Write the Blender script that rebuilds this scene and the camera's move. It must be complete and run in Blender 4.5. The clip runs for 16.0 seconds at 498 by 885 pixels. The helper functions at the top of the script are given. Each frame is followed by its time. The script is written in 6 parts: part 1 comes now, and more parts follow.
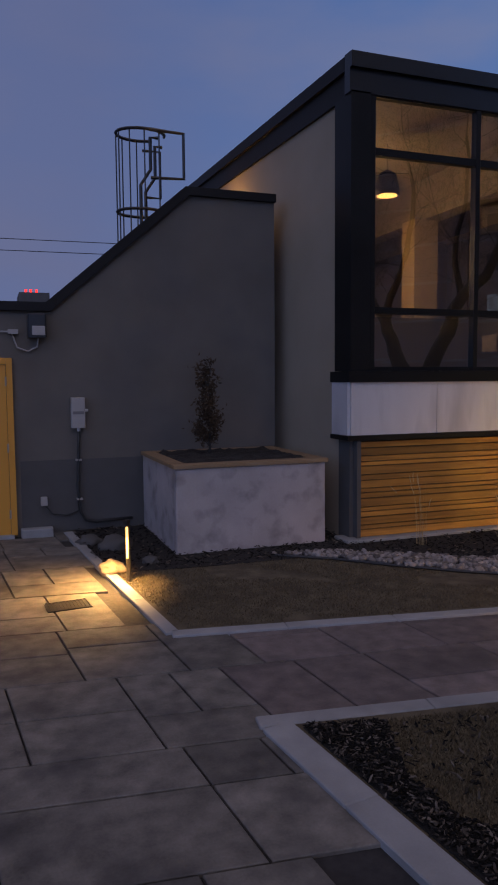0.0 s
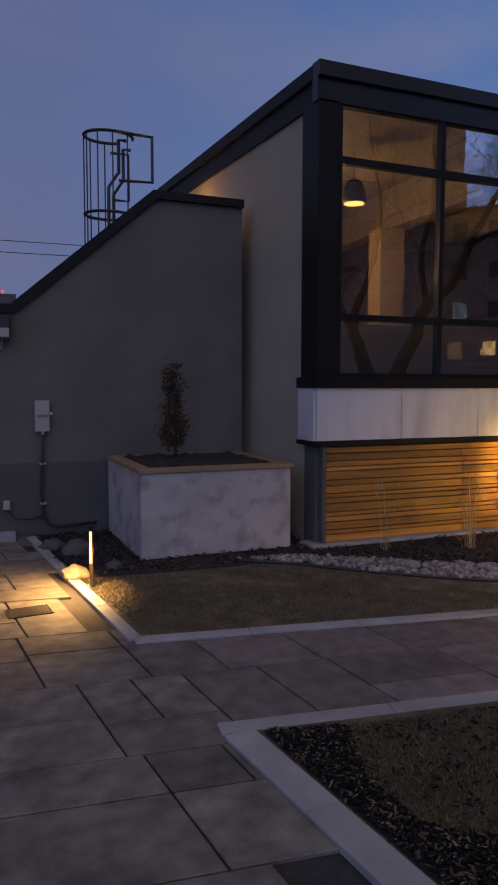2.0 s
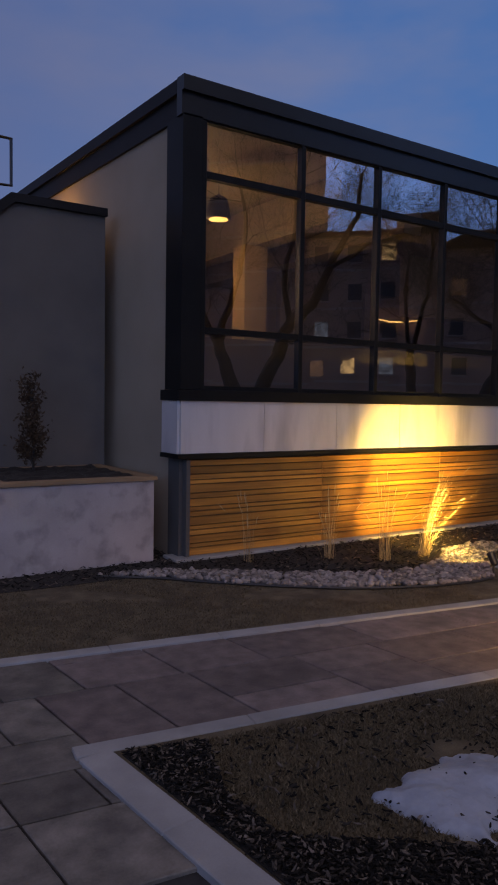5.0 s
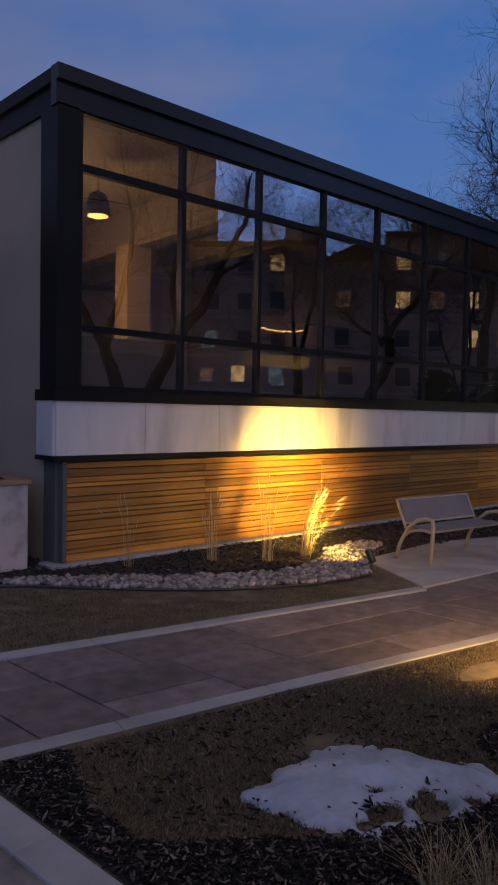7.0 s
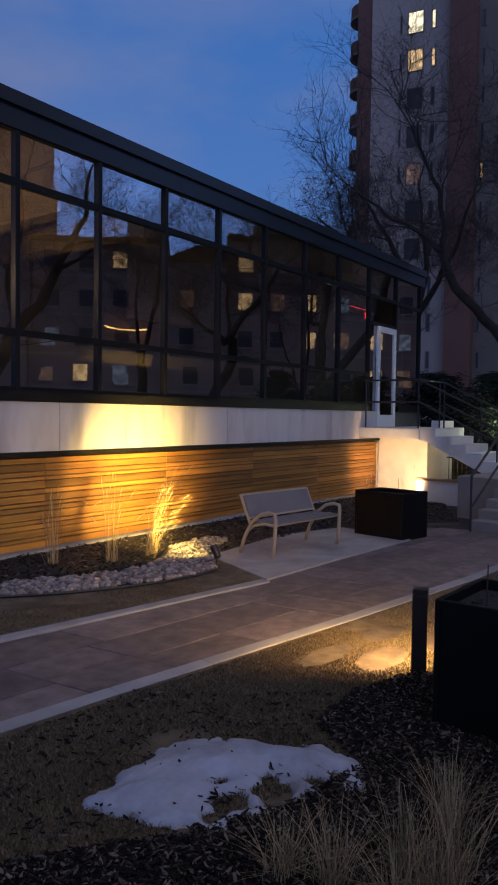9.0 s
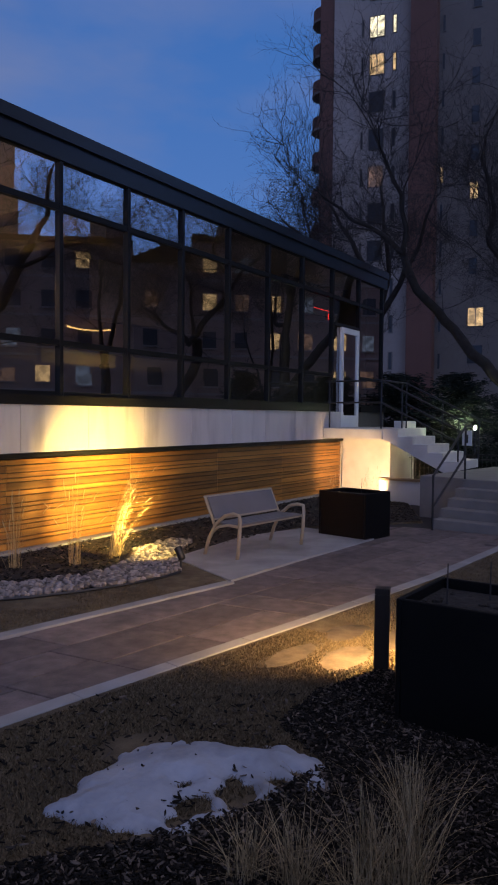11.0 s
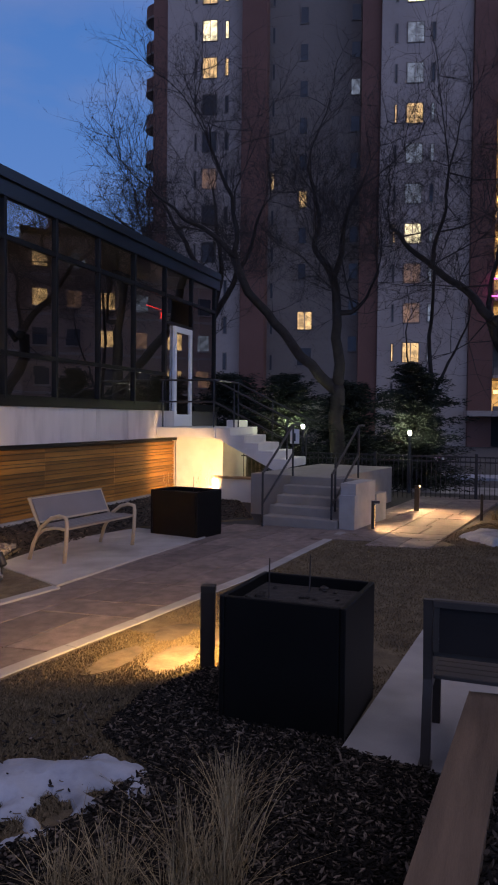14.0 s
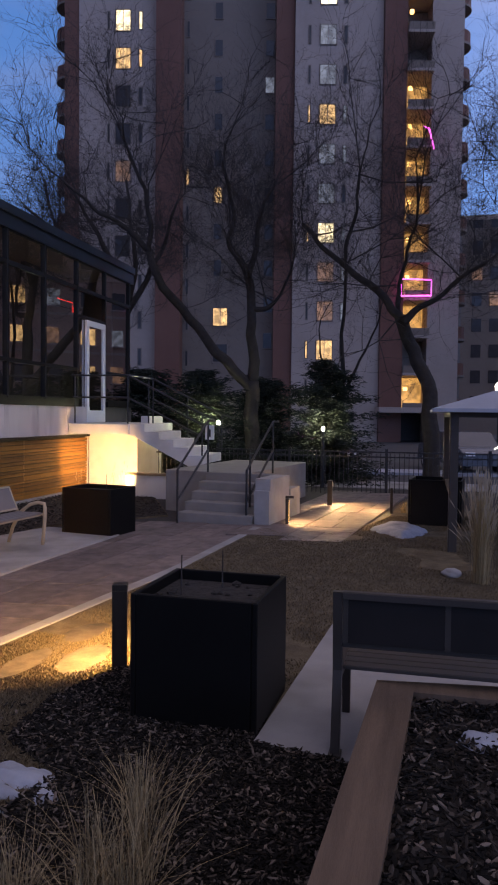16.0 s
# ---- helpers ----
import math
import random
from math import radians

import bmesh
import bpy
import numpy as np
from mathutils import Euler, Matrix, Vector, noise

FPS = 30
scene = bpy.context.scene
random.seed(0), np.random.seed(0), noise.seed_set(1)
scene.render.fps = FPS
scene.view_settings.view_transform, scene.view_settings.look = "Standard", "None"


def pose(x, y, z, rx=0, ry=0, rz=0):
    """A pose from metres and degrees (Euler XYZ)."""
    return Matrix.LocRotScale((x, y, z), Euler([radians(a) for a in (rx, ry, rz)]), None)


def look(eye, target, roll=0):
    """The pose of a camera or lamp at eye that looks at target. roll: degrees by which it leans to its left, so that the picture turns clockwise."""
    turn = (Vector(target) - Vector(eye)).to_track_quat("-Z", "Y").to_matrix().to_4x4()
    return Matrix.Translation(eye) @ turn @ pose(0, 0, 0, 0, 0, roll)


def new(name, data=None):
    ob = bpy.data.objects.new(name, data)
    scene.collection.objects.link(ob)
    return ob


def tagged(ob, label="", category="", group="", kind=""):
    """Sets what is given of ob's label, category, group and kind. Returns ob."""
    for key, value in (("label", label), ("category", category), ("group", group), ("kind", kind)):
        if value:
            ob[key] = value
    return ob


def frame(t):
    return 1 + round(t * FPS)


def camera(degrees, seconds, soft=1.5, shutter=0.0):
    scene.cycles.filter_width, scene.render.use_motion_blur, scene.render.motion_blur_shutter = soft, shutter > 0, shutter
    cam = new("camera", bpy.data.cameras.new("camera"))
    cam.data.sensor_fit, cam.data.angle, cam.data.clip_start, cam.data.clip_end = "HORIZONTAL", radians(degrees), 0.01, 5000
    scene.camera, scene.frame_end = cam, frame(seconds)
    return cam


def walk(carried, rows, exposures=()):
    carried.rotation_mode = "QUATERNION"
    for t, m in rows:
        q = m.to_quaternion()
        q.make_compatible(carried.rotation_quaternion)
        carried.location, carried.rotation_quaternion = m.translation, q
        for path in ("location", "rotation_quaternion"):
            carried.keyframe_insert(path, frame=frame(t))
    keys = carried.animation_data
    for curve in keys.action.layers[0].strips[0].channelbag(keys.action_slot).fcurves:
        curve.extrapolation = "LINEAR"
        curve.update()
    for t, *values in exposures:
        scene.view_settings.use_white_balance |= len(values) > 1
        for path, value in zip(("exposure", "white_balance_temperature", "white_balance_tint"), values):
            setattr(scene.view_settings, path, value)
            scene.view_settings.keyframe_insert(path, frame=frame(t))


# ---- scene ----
cam = camera(38.4, 16.0, 2.0)
PATH = [
    (0, (-0.179, -0.124, 2.064), (0.502, 1.749, 1.897), -0.5),
    (0.5, (-0.166, -0.082, 2.053), (0.501, 1.796, 1.887), -0.3),
    (1, (-0.178, -0.122, 2.072), (0.492, 1.755, 1.904), -0.2),
    (1.5, (-0.156, -0.117, 2.066), (0.555, 1.745, 1.904), -0.0),
    (2, (-0.153, -0.131, 2.07), (0.611, 1.71, 1.915), 0.1),
    (2.5, (-0.138, -0.13, 2.064), (0.678, 1.69, 1.92), 0.2),
    (3, (-0.12, -0.125, 2.051), (0.741, 1.675, 1.915), 0.3),
    (3.5, (-0.103, -0.127, 2.047), (0.808, 1.649, 1.916), 0.5),
    (4, (-0.098, -0.124, 2.056), (0.878, 1.617, 1.93), 0.7),
    (6.5, (0.017, -0.081, 1.96), (1.277, 1.47, 1.876), 1.0),
    (7, (0.103, -0.094, 1.935), (1.433, 1.398, 1.855), 1.0),
    (7.5, (0.111, -0.079, 1.958), (1.527, 1.331, 1.878), 0.9),
    (8, (0.147, -0.066, 1.885), (1.655, 1.246, 1.817), 0.8),
    (8.5, (0.163, -0.079, 1.891), (1.741, 1.148, 1.82), 0.8),
    (9, (0.15, -0.089, 1.899), (1.767, 1.086, 1.825), 0.7),
    (11.5, (0.17, -0.104, 1.907), (1.869, 0.949, 1.839), 0.5),
    (12, (0.202, -0.102, 1.903), (1.937, 0.891, 1.838), 0.5),
    (12.5, (0.22, -0.107, 1.9), (1.984, 0.834, 1.835), 0.5),
    (13, (0.234, -0.126, 1.9), (2.044, 0.722, 1.836), 0.5),
    (13.5, (0.258, -0.135, 1.895), (2.103, 0.635, 1.829), 0.6),
    (14, (0.268, -0.151, 1.892), (2.144, 0.54, 1.824), 0.6),
    (14.5, (0.276, -0.154, 1.891), (2.175, 0.471, 1.819), 0.7),
    (15, (0.283, -0.157, 1.886), (2.2, 0.41, 1.814), 0.6),
    (15.5, (0.282, -0.17, 1.89), (2.219, 0.323, 1.814), 0.6),
    (16, (0.297, -0.174, 1.887), (2.241, 0.294, 1.811), 0.6),
]
walk(cam, [(t, look(eye, target, roll)) for t, eye, target, roll in PATH], exposures=[(0.0, 0.30, 7500, 16), (4.0, 0.29, 7600, 17), (6.5, 0.28, 7400, 17), (9.0, 0.36, 6550, 14), (12.0, 0.40, 6550, 14), (14.0, 0.72, 7250, 16), (16.0, 0.98, 7700, 18)])

# ---- world and light ----
world = bpy.data.worlds.new("dusk")
scene.world = world
world.use_nodes = True


def build_sky():
    nt = world.node_tree
    nt.nodes.clear()
    N, L = nt.nodes.new, nt.links.new
    tc = N("ShaderNodeTexCoord")
    sep = N("ShaderNodeSeparateXYZ")
    L(tc.outputs["Generated"], sep.inputs[0])
    # deep blue low down, pale cloud overhead
    up = N("ShaderNodeValToRGB")
    ramp = up.color_ramp
    ramp.elements[0].position, ramp.elements[0].color = 0.0, (0.086, 0.180, 0.42, 1)
    ramp.elements[1].position, ramp.elements[1].color = 0.95, (*ZENITH, 1)
    low = ramp.elements.new(0.46)
    low.color = (0.036, 0.120, 0.35, 1)
    L(sep.outputs["Z"], up.inputs[0])
    mapping = N("ShaderNodeMapping")
    mapping.inputs["Scale"].default_value = (1.0, 1.0, 2.6)
    L(tc.outputs["Generated"], mapping.inputs[0])
    cloud = N("ShaderNodeTexNoise")
    cloud.inputs["Scale"].default_value, cloud.inputs["Detail"].default_value = 3.2, 5.0
    L(mapping.outputs[0], cloud.inputs["Vector"])
    soft = N("ShaderNodeMapRange")
    soft.inputs[1].default_value, soft.inputs[2].default_value = 0.42, 0.75
    soft.inputs[4].default_value = 0.8
    L(cloud.outputs[0], soft.inputs[0])
    mixc = N("ShaderNodeMix")
    mixc.data_type = "RGBA"
    L(soft.outputs[0], mixc.inputs["Factor"])
    L(up.outputs[0], mixc.inputs["A"])
    mixc.inputs["B"].default_value = (0.125, 0.165, 0.31, 1)
    # grey-violet cloud bank over the wing
    bank = N("ShaderNodeMapRange")
    bank.inputs[1].default_value, bank.inputs[2].default_value = 0.60, 0.12
    bank.inputs[4].default_value = 0.72
    L(sep.outputs["X"], bank.inputs[0])
    mixb = N("ShaderNodeMix")
    mixb.data_type = "RGBA"
    L(bank.outputs[0], mixb.inputs["Factor"])
    L(mixc.outputs["Result"], mixb.inputs["A"])
    mixb.inputs["B"].default_value = (0.090, 0.110, 0.222, 1)
    # the afterglow on the side where the sun went down
    glow = N("ShaderNodeMapRange")
    glow.inputs[1].default_value, glow.inputs[2].default_value = 0.1, -0.8
    L(sep.outputs["Y"], glow.inputs[0])
    mixg = N("ShaderNodeMix")
    mixg.data_type = "RGBA"
    L(glow.outputs[0], mixg.inputs["Factor"])
    L(mixb.outputs["Result"], mixg.inputs["A"])
    tone = N("ShaderNodeMapRange")
    tone.inputs[1].default_value, tone.inputs[2].default_value = 0.34, 0.62
    L(sep.outputs["Z"], tone.inputs[0])
    mixt = N("ShaderNodeMix")
    mixt.data_type = "RGBA"
    L(tone.outputs[0], mixt.inputs["Factor"])
    mixt.inputs["A"].default_value = (*AFTERGLOW, 1)
    mixt.inputs["B"].default_value = (*DUSK_CLOUD, 1)
    L(mixt.outputs["Result"], mixg.inputs["B"])
    bg = N("ShaderNodeBackground")
    bg.inputs[1].default_value = 1.0
    L(mixg.outputs["Result"], bg.inputs[0])
    out = N("ShaderNodeOutputWorld")
    L(bg.outputs[0], out.inputs[0])


ZENITH = (0.30, 0.215, 0.195)
AFTERGLOW = (0.20, 0.43, 1.10)
DUSK_CLOUD = (0.44, 0.44, 0.56)
build_sky()

WARM = (1.0, 0.67, 0.15)
SOFT_WARM = (1.0, 0.66, 0.32)


def lamp(name, kind, eye, target, power, colour, size=0.05, cone=60, blend=0.5):
    data = bpy.data.lights.new(name, kind)
    data.energy, data.color = power, colour
    if kind == "SPOT":
        data.spot_size, data.spot_blend, data.shadow_soft_size = radians(cone), blend, size
    elif kind == "POINT":
        data.shadow_soft_size = size
    elif kind == "AREA":
        data.size = size
    ob = new(name, data)
    ob.matrix_world = look(eye, target)
    return ob


# the soft afterglow of the sun that has set, behind the camera
dusk = lamp("sun", "SUN", (0, -30, 12), (3, 0, 0), 0.12, (1.0, 0.80, 0.78))
dusk.data.angle = radians(60)
# garden spotlights and path lights
lamp("spot_light", "SPOT", (7.21, 5.66, 0.30), (8.02, 7.9, 0.80), 1150, WARM, 0.06, 70, 1.0)
lamp("spot_light", "SPOT", (7.22, 5.66, 0.31), (8.00, 7.9, 1.46), 700, WARM, 0.06, 46, 1.0)
lamp("spot_light", "SPOT", (7.20, 5.66, 0.28), (7.6, 7.9, 0.9), 76, WARM, 0.03, 150, 1.0)
lamp("spot_light", "SPOT", (14.95, 6.40, 0.18), (16.7, 7.25, 0.85), 300, SOFT_WARM, 0.03, 112, 0.8)
lamp("path_light", "SPOT", (1.05, 7.06, 0.58), (0.76, 7.02, 0.0), 210, (1.0, 0.60, 0.22), 0.04, 145, 1.0)
lamp("path_light", "SPOT", (5.24, 2.01, 0.50), (5.44, 2.44, 0.0), 150, (1.0, 0.60, 0.22), 0.04, 140, 0.7)
lamp("path_light", "SPOT", (12.46, 1.97, 0.46), (12.6, 1.55, 0.0), 70, SOFT_WARM, 0.04, 140, 0.7)
lamp("path_light", "SPOT", (15.42, 1.62, 0.50), (15.0, 1.2, 0.0), 80, SOFT_WARM, 0.04, 150, 0.7)
lamp("path_light", "SPOT", (14.6, 0.50, 0.43), (14.4, 1.0, 0.0), 45, SOFT_WARM, 0.04, 150, 0.7)
# lights inside the pavilion
for x, y, w in ((5.2, 10.2, 72), (9.5, 11.5, 2), (14.0, 11.5, 0.6)):
    lamp("room_light", "POINT", (x, y, 4.1), (x, y, 0), w, (1.0, 0.68, 0.36), 0.25)
lamp("eave_light", "POINT", (3.8, 12.4, 5.0), (0, 0, 0), 22, (1.0, 0.55, 0.15), 0.1)
# street lamps behind the spruces
lamp("street_light", "POINT", (19.3, 5.6, 1.80), (0, 0, 0), 45, (0.86, 1.0, 0.62), 0.15)
lamp("street_light", "POINT", (19.4, 2.45, 1.68), (0, 0, 0), 30, (0.95, 1.0, 0.75), 0.12)


# ---- materials ----
def surface(name, a, b, scale=8.0, rough=0.8, bump=0.15, fine=60.0, metal=0.0, spread=0.0, gain=1.6, stain=None, stain_scale=1.3, spec=0.5, stretch=None):
    """Two tones mixed by coarse and fine noise, with a bump; spread: tone change from piece to piece."""
    m = bpy.data.materials.new(name)
    m.use_nodes = True
    nt = m.node_tree
    N, L = nt.nodes.new, nt.links.new
    bsdf = nt.nodes["Principled BSDF"]
    bsdf.inputs["Roughness"].default_value, bsdf.inputs["Metallic"].default_value = rough, metal
    bsdf.inputs["Specular IOR Level"].default_value = spec
    geo = N("ShaderNodeNewGeometry")
    src = geo.outputs["Position"]
    if stretch:
        mp = N("ShaderNodeMapping")
        mp.inputs["Scale"].default_value = stretch
        L(src, mp.inputs[0])
        src = mp.outputs[0]
    n1, n2 = N("ShaderNodeTexNoise"), N("ShaderNodeTexNoise")
    for n, s in ((n1, scale), (n2, fine)):
        n.inputs["Scale"].default_value, n.inputs["Detail"].default_value = s, 6.0
        L(src, n.inputs["Vector"])
    mid = N("ShaderNodeMath")
    mid.operation = "MULTIPLY_ADD"
    L(n2.outputs[0], mid.inputs[0])
    mid.inputs[1].default_value = 0.45
    half = N("ShaderNodeMath")
    half.operation = "MULTIPLY_ADD"
    L(n1.outputs[0], half.inputs[0])
    half.inputs[1].default_value, half.inputs[2].default_value = gain, 0.25 - gain / 2
    L(half.outputs[0], mid.inputs[2])
    mix = N("ShaderNodeMix")
    mix.data_type = "RGBA"
    L(mid.outputs[0], mix.inputs["Factor"])
    mix.inputs["A"].default_value, mix.inputs["B"].default_value = (*a, 1), (*b, 1)
    colour = mix.outputs["Result"]
    if stain:
        n3 = N("ShaderNodeTexNoise")
        n3.inputs["Scale"].default_value, n3.inputs["Detail"].default_value = stain_scale, 4.0
        L(src, n3.inputs["Vector"])
        r3 = N("ShaderNodeMapRange")
        r3.inputs[1].default_value, r3.inputs[2].default_value = 0.5, 0.75
        L(n3.outputs[0], r3.inputs[0])
        m3 = N("ShaderNodeMix")
        m3.data_type = "RGBA"
        L(r3.outputs[0], m3.inputs["Factor"])
        L(colour, m3.inputs["A"])
        m3.inputs["B"].default_value = (*stain, 1)
        colour = m3.outputs["Result"]
    if spread:
        info = N("ShaderNodeObjectInfo")
        rr = N("ShaderNodeMapRange")
        rr.inputs[3].default_value, rr.inputs[4].default_value = 1 - spread, 1 + spread
        L(info.outputs["Random"], rr.inputs[0])
        hsv = N("ShaderNodeHueSaturation")
        L(rr.outputs[0], hsv.inputs["Value"])
        L(colour, hsv.inputs["Color"])
        colour = hsv.outputs[0]
    L(colour, bsdf.inputs["Base Color"])
    if bump:
        bp = N("ShaderNodeBump")
        bp.inputs["Strength"].default_value, bp.inputs["Distance"].default_value = bump, 0.02
        L(mid.outputs[0], bp.inputs["Height"])
        L(bp.outputs[0], bsdf.inputs["Normal"])
    return m


def island_surface(name, low, high, rough=0.9, gamma=1.0):
    """A tone of its own for each loose piece of a joined mesh."""
    m = bpy.data.materials.new(name)
    m.use_nodes = True
    nt = m.node_tree
    N, L = nt.nodes.new, nt.links.new
    bsdf = nt.nodes["Principled BSDF"]
    bsdf.inputs["Roughness"].default_value = rough
    bsdf.inputs["Specular IOR Level"].default_value = 0.2
    geo = N("ShaderNodeNewGeometry")
    mix = N("ShaderNodeMix")
    mix.data_type = "RGBA"
    curve = N("ShaderNodeMath")
    curve.operation = "POWER"
    L(geo.outputs["Random Per Island"], curve.inputs[0])
    curve.inputs[1].default_value = gamma
    L(curve.outputs[0], mix.inputs["Factor"])
    mix.inputs["A"].default_value, mix.inputs["B"].default_value = (*low, 1), (*high, 1)
    L(mix.outputs["Result"], bsdf.inputs["Base Color"])
    return m


def glowing(name, colour, strength):
    m = bpy.data.materials.new(name)
    m.use_nodes = True
    bsdf = m.node_tree.nodes["Principled BSDF"]
    bsdf.inputs["Base Color"].default_value = (*colour, 1)
    bsdf.inputs["Emission Color"].default_value = (*colour, 1)
    bsdf.inputs["Emission Strength"].default_value = strength
    return m


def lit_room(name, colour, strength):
    """A lit window, uneven behind curtains, or a wall whose lamplight is put into emission."""
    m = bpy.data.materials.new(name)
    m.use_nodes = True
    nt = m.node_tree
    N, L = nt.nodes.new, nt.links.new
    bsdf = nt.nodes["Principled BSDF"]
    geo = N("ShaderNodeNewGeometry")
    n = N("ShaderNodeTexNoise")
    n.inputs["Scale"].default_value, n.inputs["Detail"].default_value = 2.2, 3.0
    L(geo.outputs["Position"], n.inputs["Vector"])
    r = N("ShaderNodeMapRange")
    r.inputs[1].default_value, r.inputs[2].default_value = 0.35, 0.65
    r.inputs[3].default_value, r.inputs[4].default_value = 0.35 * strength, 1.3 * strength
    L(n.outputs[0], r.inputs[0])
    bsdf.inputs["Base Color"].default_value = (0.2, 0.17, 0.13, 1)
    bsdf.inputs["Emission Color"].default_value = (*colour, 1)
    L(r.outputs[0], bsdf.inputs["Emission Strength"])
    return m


def glass_pane(name, ior=1.8, tint=(0.82, 0.80, 0.76)):
    m = bpy.data.materials.new(name)
    m.use_nodes = True
    nt = m.node_tree
    nt.nodes.clear()
    N, L = nt.nodes.new, nt.links.new
    fr = N("ShaderNodeFresnel")
    fr.inputs[0].default_value = ior
    clear, gloss, mix, out = N("ShaderNodeBsdfTransparent"), N("ShaderNodeBsdfGlossy"), N("ShaderNodeMixShader"), N("ShaderNodeOutputMaterial")
    clear.inputs[0].default_value = (*tint, 1)
    gloss.inputs["Roughness"].default_value = 0.0
    gloss.inputs["Color"].default_value = (0.95, 0.95, 0.95, 1)
    coat = N("ShaderNodeMath")
    coat.operation = "MULTIPLY_ADD"
    L(fr.outputs[0], coat.inputs[0])
    coat.inputs[1].default_value, coat.inputs[2].default_value = 0.66, 0.34
    L(coat.outputs[0], mix.inputs[0])
    L(clear.outputs[0], mix.inputs[1])
    L(gloss.outputs[0], mix.inputs[2])
    L(mix.outputs[0], out.inputs[0])
    return m


